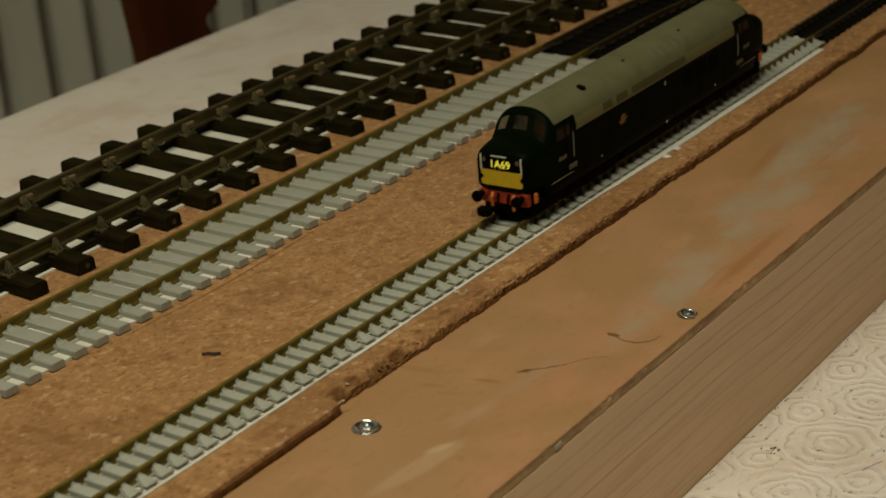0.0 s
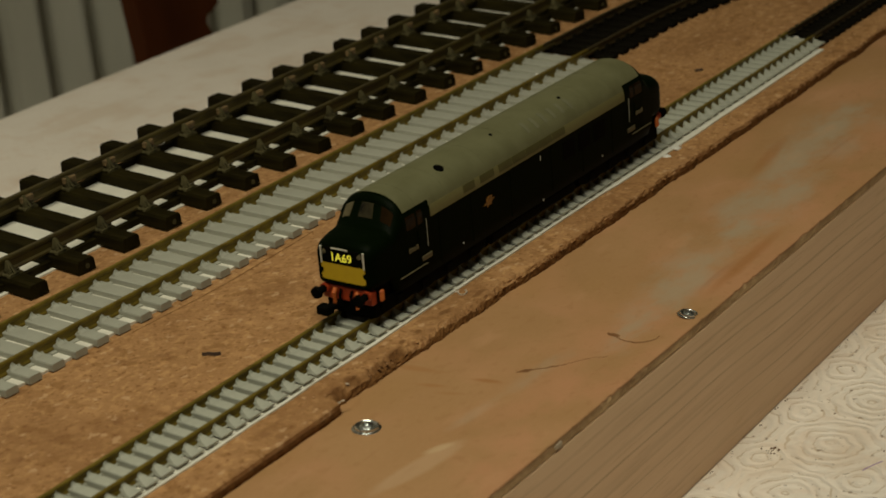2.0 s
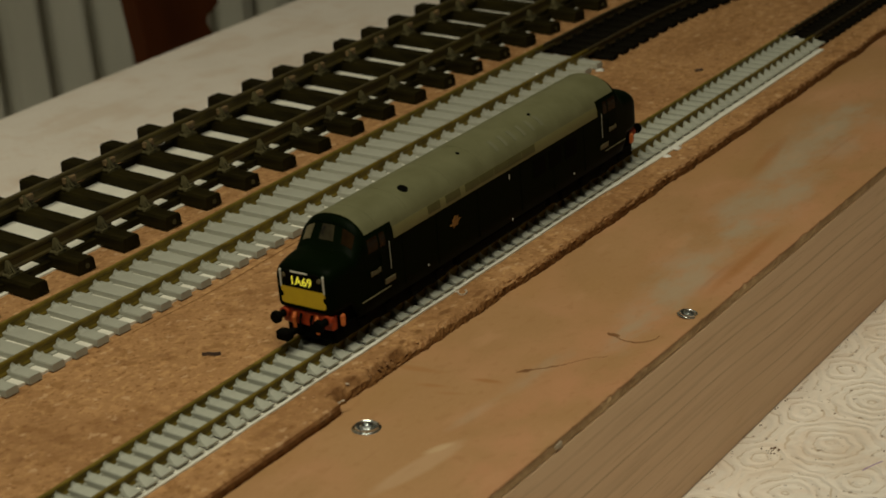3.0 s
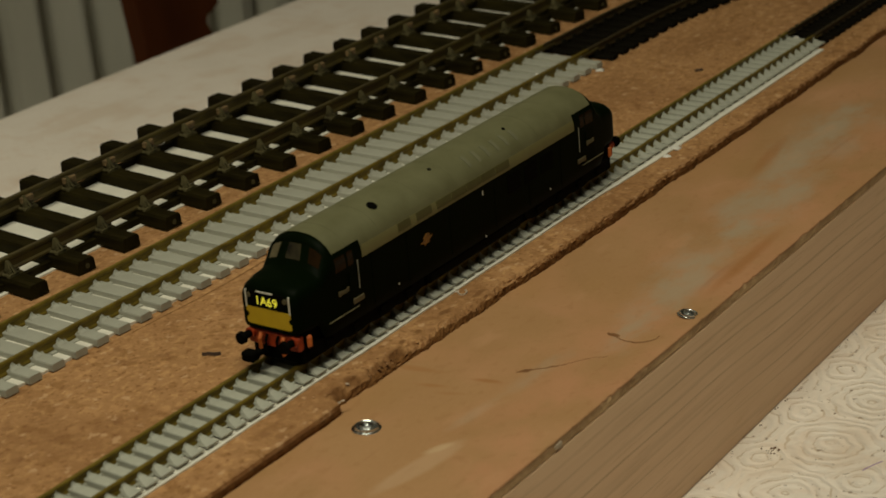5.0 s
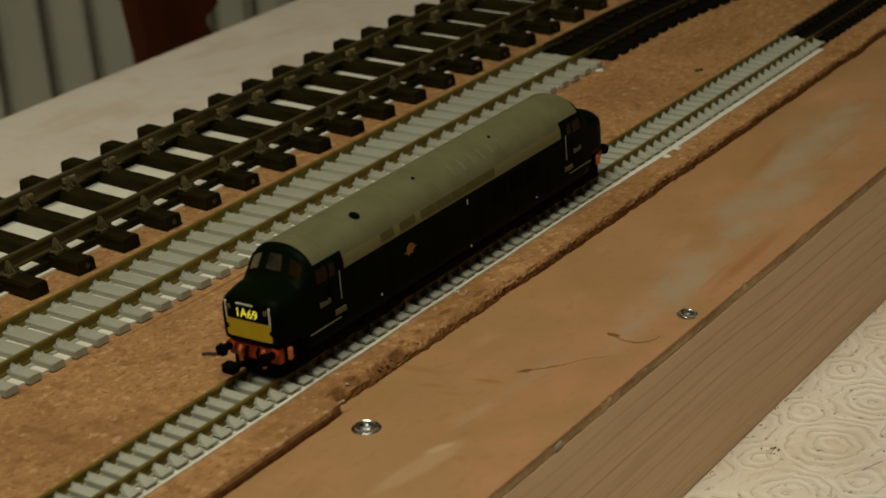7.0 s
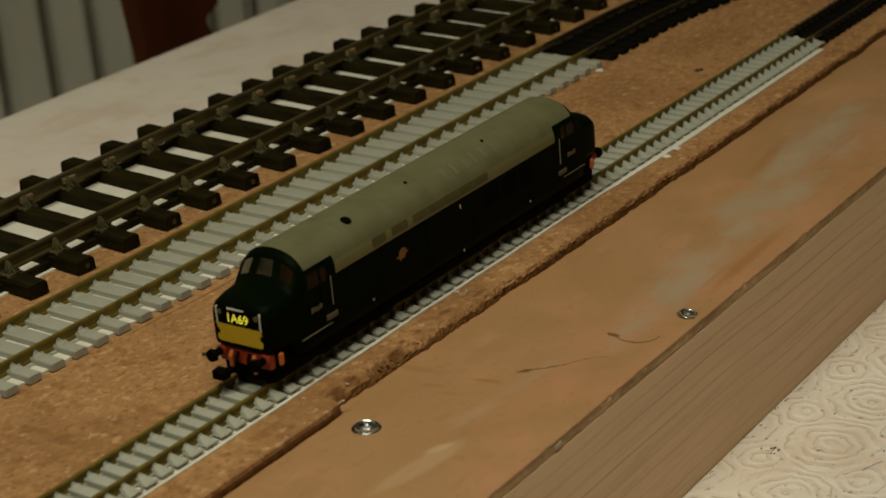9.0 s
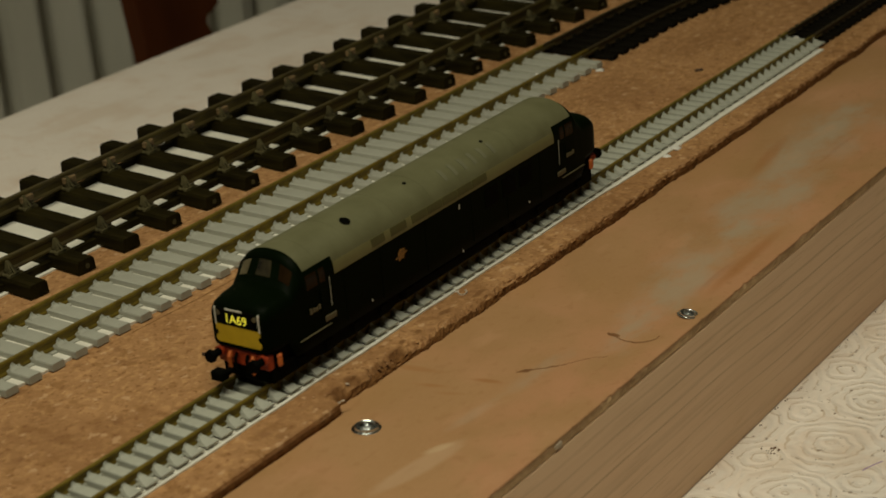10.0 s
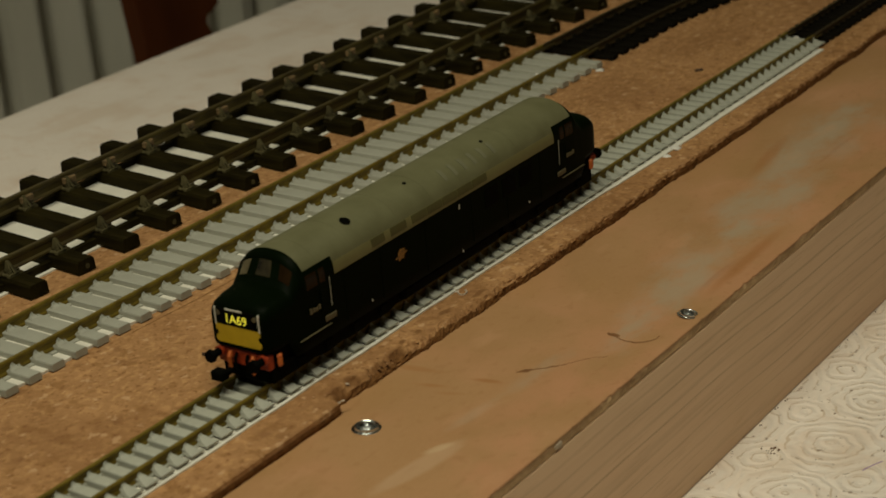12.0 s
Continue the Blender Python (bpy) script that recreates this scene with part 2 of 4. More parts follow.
BLACK_PLASTIC = mat("brown_black_plastic_sleeper", (0.021, 0.0165, 0.0042), 0.6, dark=(0.006, 0.0045, 0.0012), scale=300, amount=0.8, per_object=0.25, bump=0.00025, bump_scale=700, stretch=(1, 0.22, 1), spec=0.03)
BLACK_SMALL = mat("black_plastic_sleeper", (0.007, 0.006, 0.003), 0.6, dark=(0.004, 0.003, 0.002), scale=400, amount=0.7, per_object=0.3, spec=0.03)
RAIL_OLD = mat("dull_brown_rail", (0.055, 0.038, 0.012), 0.5, 0.2, dark=(0.028, 0.019, 0.006), scale=200, amount=0.8)
CHAIR_PLASTIC = mat("dusty_rail_chair", (0.100, 0.086, 0.036), 0.7, dark=(0.022, 0.018, 0.007), scale=420, amount=0.9, per_object=0.35, bump=0.0001, spec=0.2)
JAW_PLASTIC = mat("dark_chair_jaw", (0.020, 0.016, 0.005), 0.6, dark=(0.014, 0.011, 0.005), scale=500, amount=0.8, per_object=0.3, bump=0.0001, spec=0.15)
KEY_WOOD = mat("wooden_key", (0.27, 0.17, 0.07), 0.7, dark=(0.09, 0.058, 0.022), scale=700, amount=0.7, per_object=0.5)
STEEL = mat("zinc_plated_steel", (0.80, 0.83, 0.82), 0.24, 1.0, dark=(0.50, 0.51, 0.49), scale=900, amount=0.5, bump=0.00003)
GREEN = mat("dark_green_paint", (0.0017, 0.0042, 0.0008), 0.4, dark=(0.0012, 0.0028, 0.0006), scale=200, amount=0.5, spec=0.015)
ROOF_GREY = mat("grey_roof_paint", (0.122, 0.119, 0.056), 0.6, dark=(0.090, 0.087, 0.036), scale=160, amount=0.8, fine=1500, fine_amount=0.15, bump=0.00002)
ROOF_PANEL = mat("olive_grey_panel", (0.070, 0.066, 0.015), 0.6, dark=(0.052, 0.049, 0.011), scale=300, amount=0.5, per_object=0.4)
ROOF_BAND = mat("olive_cantrail_paint", (0.150, 0.140, 0.050), 0.6, dark=(0.128, 0.118, 0.042), scale=300, amount=0.5)
ROOF_LIGHT = mat("pale_grey_grille", (0.135, 0.133, 0.074), 0.6, scale=300, amount=0.3)
BLACK = mat("black_underframe", (0.003, 0.003, 0.002), 0.6, dark=(0.0015, 0.0015, 0.001), scale=400, amount=0.5, spec=0.015)
YELLOW = mat("yellow_warning_panel", (0.56, 0.38, 0.012), 0.45, dark=(0.48, 0.31, 0.01), scale=400, amount=0.5)
LETTER = mat("lit_yellow_lettering", (0.93, 0.90, 0.10), 0.5, dark=(0.88, 0.84, 0.08), scale=400, amount=0.3)
# the headcode is lit from within
LETTER.node_tree.nodes["Principled BSDF"].inputs["Emission Color"].default_value = (1.0, 0.86, 0.05, 1)
LETTER.node_tree.nodes["Principled BSDF"].inputs["Emission Strength"].default_value = 0.35
ORANGE = mat("red_orange_buffer_beam", (0.42, 0.048, 0.007), 0.5, dark=(0.17, 0.016, 0.004), scale=900, amount=0.9)
ORANGE_LIGHT = mat("orange_paint", (0.62, 0.17, 0.03), 0.5, dark=(0.42, 0.08, 0.015), scale=900, amount=0.8)
CREST = mat("orange_gilt_transfer", (0.30, 0.135, 0.015), 0.5, dark=(0.05, 0.022, 0.004), scale=1400, amount=0.9)
WHITE = mat("off_white_paint", (0.62, 0.60, 0.50), 0.5, scale=600, amount=0.3)
DULL_WHITE = mat("dull_white_wire", (0.25, 0.24, 0.18), 0.5, scale=600, amount=0.4)
PALE = mat("dull_tan_transfer", (0.110, 0.090, 0.042), 0.6, scale=900, amount=0.5)
GLASS_DARK = mat("smoked_cab_glazing", (0.020, 0.010, 0.003), 0.15, dark=(0.008, 0.005, 0.002), scale=300, amount=0.7, spec=0.08)
# tan reflections in the windscreen are put into these panes' base colour
GLASS_LIT = mat("cab_glazing_with_reflection", (0.060, 0.050, 0.025), 0.15, dark=(0.008, 0.007, 0.004), scale=160, amount=1.0, spec=0.3)
GLASS_TAN = mat("cab_glazing_with_tan_reflection", (0.115, 0.095, 0.048), 0.15, dark=(0.030, 0.024, 0.011), scale=220, amount=0.9, spec=0.3)
MAHOGANY = mat("mahogany_stain", (0.105, 0.028, 0.006), 0.55, dark=(0.045, 0.011, 0.003), scale=25, amount=0.8, stretch=(1, 1, 0.2), spec=0.15)
CURTAIN = mat("grey_curtain_fabric", (0.82, 0.80, 0.68), 0.9, dark=(0.68, 0.66, 0.54), scale=12, amount=0.7, fine=900, fine_amount=0.2, bump=0.0004, stretch=(1, 1, 0.15))
PLASTER = mat("painted_plaster", (0.62, 0.60, 0.55), 0.9, scale=4, amount=0.2, bump=0.0005, bump_scale=80)
CARPET = mat("brown_carpet", (0.20, 0.14, 0.09), 0.95, scale=30, amount=0.5, bump=0.002, bump_scale=300)
CORK_EDGE = mat("dark_cork_edge", (0.19, 0.088, 0.028), 0.9, dark=(0.10, 0.043, 0.014), scale=500, amount=0.8, bump=0.0003, spec=0.1)
DARK_SPLIT = mat("dark_split_wood", (0.20, 0.085, 0.025), 0.9, scale=900, amount=0.6)
SPLINTER = mat("dark_splinter", (0.05, 0.025, 0.012), 0.8, scale=900, amount=0.5)
DIRT = mat("brown_dirt", (0.16, 0.09, 0.045), 0.9, scale=900, amount=0.5)
PEN = mat("purple_ink", (0.47, 0.33, 0.47), 0.7, scale=900, amount=0.4)


# ---- mesh helpers, in millimetres ----
def mesh_of(name, bm, material, smooth=False):
    bmesh.ops.scale(bm, vec=(MM, MM, MM), verts=bm.verts)
    bmesh.ops.recalc_face_normals(bm, faces=bm.faces)
    me = bpy.data.meshes.new(name)
    bm.to_mesh(me)
    bm.free()
    me.materials.append(material)
    if smooth:
        for p in me.polygons:
            p.use_smooth = True
        me.set_sharp_from_angle(angle=radians(35))
    return me


def part(name, bm, material, parent=None, label="", smooth=False):
    ob = new(name, mesh_of(name, bm, material, smooth))
    if parent is not None:
        ob.parent = parent
    if label:
        tagged(ob, label)
    return ob


def thing(name, x, y, z, label, category, group="", kind=""):
    ob = new(name)
    ob.empty_display_size = 0.01
    ob.location = (x * MM, y * MM, z * MM)
    return tagged(ob, label, category, group, kind)


def box(bm, x0, x1, y0, y1, z0, z1, bevel=0.0):
    r = bmesh.ops.create_cube(bm, size=1)
    for v in r["verts"]:
        v.co = Vector(((x0 + x1) / 2 + v.co.x * (x1 - x0), (y0 + y1) / 2 + v.co.y * (y1 - y0), (z0 + z1) / 2 + v.co.z * (z1 - z0)))
    if bevel:
        edges = list({e for v in r["verts"] for e in v.link_edges})
        bmesh.ops.bevel(bm, geom=edges, offset=bevel, segments=1, affect="EDGES")
    return bm


def prism(bm, profile, axis, a, b):
    """A closed outline of two coordinates, pushed from a to b along x, y or z."""
    def at(p, w):
        return {"x": (w, p[0], p[1]), "y": (p[0], w, p[1]), "z": (p[0], p[1], w)}[axis]
    lo = [bm.verts.new(at(p, a)) for p in profile]
    hi = [bm.verts.new(at(p, b)) for p in profile]
    bm.faces.new(lo[::-1])
    bm.faces.new(hi)
    for i in range(len(profile)):
        j = (i + 1) % len(profile)
        bm.faces.new((lo[i], lo[j], hi[j], hi[i]))
    return bm


def rod(bm, a, b, r, seg=8, r2=None):
    a, b = Vector(a), Vector(b)
    q = (b - a).to_track_quat("Z", "Y").to_matrix().to_4x4()
    m = Matrix.Translation((a + b) / 2) @ q
    bmesh.ops.create_cone(bm, cap_ends=True, segments=seg, radius1=r, radius2=r if r2 is None else r2, depth=(b - a).length, matrix=m)
    return bm


def sweep(bm, profile, path):
    """A profile of (across, up) carried along a path of (x, y) points; across is to the path's left."""
    rings = []
    for i, p in enumerate(path):
        a, b = path[max(i - 1, 0)], path[min(i + 1, len(path) - 1)]
        d = Vector((b[0] - a[0], b[1] - a[1])).normalized()
        rings.append([bm.verts.new((p[0] - d.y * s, p[1] + d.x * s, z)) for s, z in profile])
    for r0, r1 in zip(rings, rings[1:]):
        for i in range(len(profile)):
            j = (i + 1) % len(profile)
            bm.faces.new((r0[i], r0[j], r1[j], r1[i]))
    bm.faces.new(rings[0][::-1])
    bm.faces.new(rings[-1])
    return bm


def revolve(bm, profile, seg=20, centre=(0, 0, 0)):
    """Radius and height pairs turned about the z axis."""
    rings = []
    for r, z in profile:
        rings.append([bm.verts.new((centre[0] + r * math.cos(2 * math.pi * k / seg), centre[1] + r * math.sin(2 * math.pi * k / seg), centre[2] + z)) for k in range(seg)])
    for a, b in zip(rings, rings[1:]):
        for k in range(seg):
            bm.faces.new((a[k], a[(k + 1) % seg], b[(k + 1) % seg], b[k]))
    bm.faces.new(rings[0][::-1])
    bm.faces.new(rings[-1])
    return bm


# ---- the room round the table ----
def structure(name, bm, material, label, category):
    return tagged(part(name, bm, material), label, category, kind="structure")


TABLE_Z = -45.0
FLOOR_Z = -795.0
structure("floor", box(bmesh.new(), -2300, 2300, -2300, 1160, FLOOR_Z - 50, FLOOR_Z), CARPET, "plain brown carpeted floor of the room", "floor")
structure("ceiling", box(bmesh.new(), -2300, 2300, -2300, 1160, 1500, 1550), PLASTER, "plain cream painted plaster ceiling", "ceiling")
structure("wall_north", box(bmesh.new(), -2300, 2300, 1060, 1160, FLOOR_Z, 1500), PLASTER, "plain cream plaster wall behind the curtain", "wall")
structure("wall_south", box(bmesh.new(), -2300, 2300, -2400, -2300, FLOOR_Z, 1500), PLASTER, "plain cream painted plaster wall", "wall")
structure("wall_east", box(bmesh.new(), 2300, 2400, -2300, 1160, FLOOR_Z, 1500), PLASTER, "plain cream painted plaster wall", "wall")
structure("wall_west", box(bmesh.new(), -2400, -2300, -2300, 1160, FLOOR_Z, 1500), PLASTER, "plain cream painted plaster wall", "wall")


def build_curtain():
    bm = bmesh.new()
    rows = []
    for i in range(0, 521):
        x = 350 + i * 2.5
        ph = (x - 768.0) / 55.0 * 2 * math.pi - math.pi / 2
        y = 940 + 14 * math.sin(ph + 0.25 * math.sin(x / 97.0)) + 4 * math.sin(ph * 2.1 + 1) + 0.7 * math.sin(ph * 5.3)
        rows.append([bm.verts.new((x + 3 * math.sin(z / 210.0), y + 3 * math.sin(z / 160.0 + x / 60.0), z)) for z in range(-780, 1301, 130)])
    for a, b in zip(rows, rows[1:]):
        for k in range(len(a) - 1):
            bm.faces.new((a[k], b[k], b[k + 1], a[k + 1]))
    ob = part("curtain", bm, CURTAIN, smooth=True)
    s = ob.modifiers.new("thickness", "SOLIDIFY")
    s.thickness = 0.0015
    tagged(ob, "long grey-green curtain hanging in soft vertical folds", "curtain")


build_curtain()


def build_table():
    table = thing("table", 0, 0, FLOOR_Z, "dark wooden table under a tablecloth", "table")
    h = TABLE_Z - 1.2 - FLOOR_Z
    part("tabletop", box(bmesh.new(), -750, 850, -560, 332, h - 26, h, 3), MAHOGANY, table)
    leg = mesh_of("leg", box(bmesh.new(), -32, 32, -32, 32, 0, h - 26, 4), MAHOGANY)
    for x in (-690, 790):
        for y in (-500, 268):
            ob = new("leg", leg)
            ob.parent, ob.location = table, (x * MM, y * MM, 0)
    # the cloth lies flat and turns down over the edge
    bm = bmesh.new()
    prof = [(-563, -200), (-563, -12), (-560, -4), (-552, 0)] + [(-552 + k * 20.9, 0) for k in range(1, 43)]
    prof += [(332.0, -0.4), (334.5, -2.4), (335.8, -7), (336.2, -200)]
    inner = [(y * 0.9967 if abs(z) > 3 else y, z - 1.0) for y, z in prof]
    prism(bm, [(y, TABLE_Z + z) for y, z in prof] + [(y, TABLE_Z + z - (0.1 if z > -1 else 0)) for y, z in inner[::-1]], "x", -752, 852)
    tagged(part("tablecloth", bm, CLOTH), "cream wipe-clean tablecloth embossed with brown-flecked swirls on the table", "tablecloth")
    bm = bmesh.new()
    pts = [(99.2, -101.8), (101.2, -102.4), (103.4, -103.3), (105.6, -104.3)]
    sweep(bm, [(-0.25, TABLE_Z + 0.02), (0.25, TABLE_Z + 0.02), (0.2, TABLE_Z + 0.06), (-0.2, TABLE_Z + 0.06)], pts)
    tagged(part("pen_mark", bm, PEN), "short faded purple pen stroke on the tablecloth", "pen mark")


build_table()


def build_dirt():
    """Dark crumbs swept against the board and lying in the cloth's hollows."""
    rnd = random.Random(21)
    bm = bmesh.new()
    spots = [(rnd.uniform(20, 200), -69.5 - abs(rnd.gauss(0, 0.35)), rnd.uniform(0.12, 0.3)) for k in range(26)]
    spots += [(98.3 + rnd.gauss(0, 1.4), -78 + rnd.gauss(0, 1.0), rnd.uniform(0.12, 0.34)) for k in range(16)]
    spots += [(rnd.uniform(70, 160), rnd.uniform(-108, -71), rnd.uniform(0.1, 0.28)) for k in range(14)]
    for x, y, r in spots:
        made = bmesh.ops.create_icosphere(bm, subdivisions=1, radius=r, matrix=Matrix.Translation((x, y, TABLE_Z + 0.3 * r)))
        for v in made["verts"]:
            v.co.x += rnd.uniform(-0.9, 0.9) * r
            v.co.y += rnd.uniform(-0.4, 0.4) * r
    tagged(part("dirt_crumbs", bm, DIRT), "dark crumbs of dirt on the tablecloth along the board", "crumbs", kind="stuff")


build_dirt()


def build_dining_chair():
    """Stands at the far side of the table; only the side of its back shows."""
    chair = thing("dining_chair", 475, 480, FLOOR_Z, "dark red mahogany dining chair with a shaped back, behind the table", "chair")
    g = -FLOOR_Z
    # splat: its edge has a notch between two rounded lobes
    right = [(30, -330), (31, -200), (34, -125), (33, -103), (29, -98), (26, -92), (27, -88), (33, -86), (38, -83), (39, -76), (37, -60), (34, -20), (34, 60)]
    left = [(-27, 60), (-30, -20), (-30, -62), (-25, -100), (-21, -140), (-22, -330)]
    part("splat", prism(bmesh.new(), [(x, z + g) for x, z in right + left], "y", -6, 6), MAHOGANY, chair)
    part("crest_rail", box(bmesh.new(), -200, 220, -12, 12, g + 60, g + 120, 5), MAHOGANY, chair)
    part("seat", box(bmesh.new(), -205, 225, 12, 420, 430, 462, 8), MAHOGANY, chair)
    part("back_rail", box(bmesh.new(), -200, 220, -10, 10, 440, 480, 3), MAHOGANY, chair)
    for x in (-200, 200):
        part("leg", box(bmesh.new(), x, x + 26, -14, 14, 0, g + 66, 3), MAHOGANY, chair)
        part("leg", box(bmesh.new(), x, x + 26, 385, 413, 0, 431, 3), MAHOGANY, chair)


build_dining_chair()


# ---- the baseboard ----
X0, X1 = -170, 480
board = thing("baseboard", 0, 0, TABLE_Z, "model railway baseboard of plywood on a pine frame, standing on the table", "baseboard")
B = -TABLE_Z


def fixed(ob):
    """Parts of the board are drawn in world coordinates."""
    ob.parent = board
    ob.location = (0, 0, B * MM)
    return ob




def build_plywood():
    """A thin face veneer whose edge is chipped and worn back over a crumbly core."""
    top, core = bmesh.new(), bmesh.new()
    skins, cores = [], []
    x = X0
    while x <= X1:
        n = noise.noise((x * 0.09, 3, 0)) + 0.7 * noise.noise((x * 0.4, 7, 0))
        chip = max(0.0, n - 0.15) * 1.1
        e = -69.0 + chip + 0.12 * noise.noise((x * 1.3, 1, 0))
        skins.append([top.verts.new(p) for p in ((x, e, -3.5), (x, e, -3.16 - 0.1 * chip), (x, e + 0.18, -3.03), (x, e + 0.6, -3.0), (x, 150, -3.0), (x, 150, -3.5))])
        r = 0.22 * noise.noise((x * 0.7, 4, 0))
        q = 0.35 * noise.noise((x * 0.5, 9, 0)) + 0.25 * noise.noise((x * 1.7, 9, 0))
        cores.append([core.verts.new(p) for p in ((x, -68.9, -5.62), (x, -69.05 + r, -5.3), (x, -68.95 + 0.6 * q, -4.5), (x, -68.95 + 0.4 * chip + r, -3.75), (x, -68.85 + 0.6 * chip, -3.48), (x, 149.8, -3.48), (x, 149.8, -5.62))])
        x += 0.7
    for bm, rows in ((top, skins), (core, cores)):
        for a, b in zip(rows, rows[1:]):
            for k in range(len(a)):
                n = (k + 1) % len(a)
                bm.faces.new((a[k], b[k], b[n], a[n]))
        bm.faces.new(rows[0])
        bm.faces.new(rows[-1][::-1])
    fixed(part("plywood_top", top, PLY, None, "reddish plywood with worn grey streaks"))
    fixed(part("plywood_core", core, PLY_EDGE, None, "rough worn plywood edge"))


build_plywood()
fixed(part("side_batten", box(bmesh.new(), X0, X1, -69.1, -49, TABLE_Z, -5.6, 0.4), PINE, None, "pale pine batten"))
fixed(part("side_batten", box(bmesh.new(), X0, X1, 130, 149, TABLE_Z, -5.6, 0.4), PINE, None, "pale pine batten"))


def edge_line(x):
    """Where the torn edge of the cork runs."""
    for (x0, y0), (x1, y1) in zip(EDGE, EDGE[1:]):
        if x <= x1:
            return y0 + (y1 - y0) * (x - x0) / (x1 - x0)
    return EDGE[-1][1]


EDGE = [(3, -18.0), (12, -18.2), (30, -18.2), (60, -18.8), (120, -19.4), (262, -19.8), (480, -18.6)]


def build_cork():
    """A cork sheet with a torn, crumbly edge towards the plywood."""
    bm = bmesh.new()
    rnd = random.Random(4)
    rows = []
    x = X0
    while x <= X1:
        j = lambda s=1.0: rough * s * (rnd.random() - 0.5)
        if x < 3.5:
            lip = 1.0
            e, rough = -20.6 + 0.25 * noise.noise((x * 0.15, 0, 0)), 0.15
            slope = ((0.2 * rough, -3.0), (-0.1, -2.2), (0, -1.3), (0.15, -0.3), (0.6, -0.05), (1.6, 0), (3.2, 0))
        else:
            # torn: the sheet thins out in a crumbly slope
            base = edge_line(x)
            lip = 0.7 - 0.55 * min(1.0, max(0.0, (x - 35) / 60))
            e = base + 0.8 * noise.noise((x * 0.06, 5, 0)) + 0.4 * noise.noise((x * 0.3, 2, 0))
            rough = 0.7
            dip = 0.7 * max(0.0, noise.noise((x * 0.11, 8, 0)) + 0.1) * lip + sum(d * math.exp(-((x - c) / w) ** 2) for c, w, d in ((8, 2.0, 1.5), (22, 4.5, 0.9), (29.4, 2.2, 1.6), (53, 1.5, 0.6)))
            slope = ((0.1, -3.0), (0.15, -2.5), (0.45, -1.9 - 0.3 * dip), (0.9, -1.25 - 0.5 * dip), (1.6, -0.7 - 0.7 * dip), (2.6, -0.25 - 0.5 * dip), (3.6, -0.03))
        lump = lambda k, c: noise.noise((x * 0.55, k * 0.9, c)) + 0.6 * noise.noise((x * 1.5, k * 1.7, c + 5))
        ys = [(e + dy * lip + rough * 0.9 * max(lip, 0.4) * lump(k, 1) + j(0.25), z + (rough * 0.5 * lump(k, 9) + j(0.15) if -2.9 < z else 0)) for k, (dy, z) in enumerate(slope)]
        ys += [(-11.2, 0), (0, 0), (40, 0), (90, 0), (150, 0), (150, -3.0)]
        rows.append([bm.verts.new((x, y, z)) for y, z in ys])
        x += 0.6
    for a, b in zip(rows, rows[1:]):
        for k in range(len(a)):
            n = (k + 1) % len(a)
            bm.faces.new((a[k], b[k], b[n], a[n]))
    bm.faces.new(rows[0])
    bm.faces.new(rows[-1][::-1])
    sheet = part("cork_sheet", bm, CORK)
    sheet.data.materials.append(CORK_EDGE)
    # outward faces low on the edge take the darker brown
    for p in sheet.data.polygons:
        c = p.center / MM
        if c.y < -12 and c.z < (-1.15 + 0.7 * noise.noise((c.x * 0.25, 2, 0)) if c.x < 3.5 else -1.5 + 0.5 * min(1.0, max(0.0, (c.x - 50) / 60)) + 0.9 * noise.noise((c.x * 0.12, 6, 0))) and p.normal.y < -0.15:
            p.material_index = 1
    return tagged(sheet, "brown granulated cork sheet with a torn edge, glued on the plywood", "cork sheet")


cork = build_cork()


score = part("score_line", sweep(bmesh.new(), [(-0.16, 0.0), (0.16, 0.0), (0.1, 0.05), (-0.1, 0.05)], [(11, 49.2), (20, 48.7), (33, 47.9), (45, 47.7), (60, 48.2), (72, 48.5), (82, 49.3)]), CORK_EDGE, cork, "thin dark knife line in the cork")


def build_crumbs():
    rnd = random.Random(9)
    bm = bmesh.new()
    for k in range(170):
        x = rnd.uniform(14, 330)
        y = edge_line(x) + 0.4 + 4.5 * rnd.random() ** 1.4
        r = rnd.uniform(0.18, 0.5)
        made = bmesh.ops.create_icosphere(bm, subdivisions=1, radius=r, matrix=Matrix.Translation((x, y, -0.1 if y > edge_line(x) + 2.6 else -1.1)))
        for v in made["verts"]:
            v.co.x += rnd.uniform(-0.35, 0.35) * r
            v.co.y += rnd.uniform(-0.35, 0.35) * r
            v.co.z = 0.6 * v.co.z + rnd.uniform(-0.1, 0.1) * r
    tagged(part("cork_crumbs", bm, CORK), "crumbs of torn cork along the sheet's edge", "cork crumbs", kind="stuff")


build_crumbs()


# ---- tracks ----
def rail_profile(gauge, head, height, base, side):
    """Bullhead-like outline of one rail at its side of the centre line (+1 or -1)."""
    c = side * (gauge / 2 + head / 2)
    h, w, f = head / 2, head * 0.34, head * 0.62
    z0, z1 = base, base + height
    t = height
    p = [(-f, z0), (f, z0), (f, z0 + 0.13 * t), (w, z0 + 0.25 * t), (w, z0 + 0.66 * t), (h, z0 + 0.74 * t), (h, z1 - 0.07 * t), (h * 0.75, z1),
         (-h * 0.75, z1), (-h, z1 - 0.07 * t), (-h, z0 + 0.74 * t), (-w, z0 + 0.66 * t), (-w, z0 + 0.25 * t), (-f, z0 + 0.13 * t)]
    return [(c + s, z) for s, z in p]


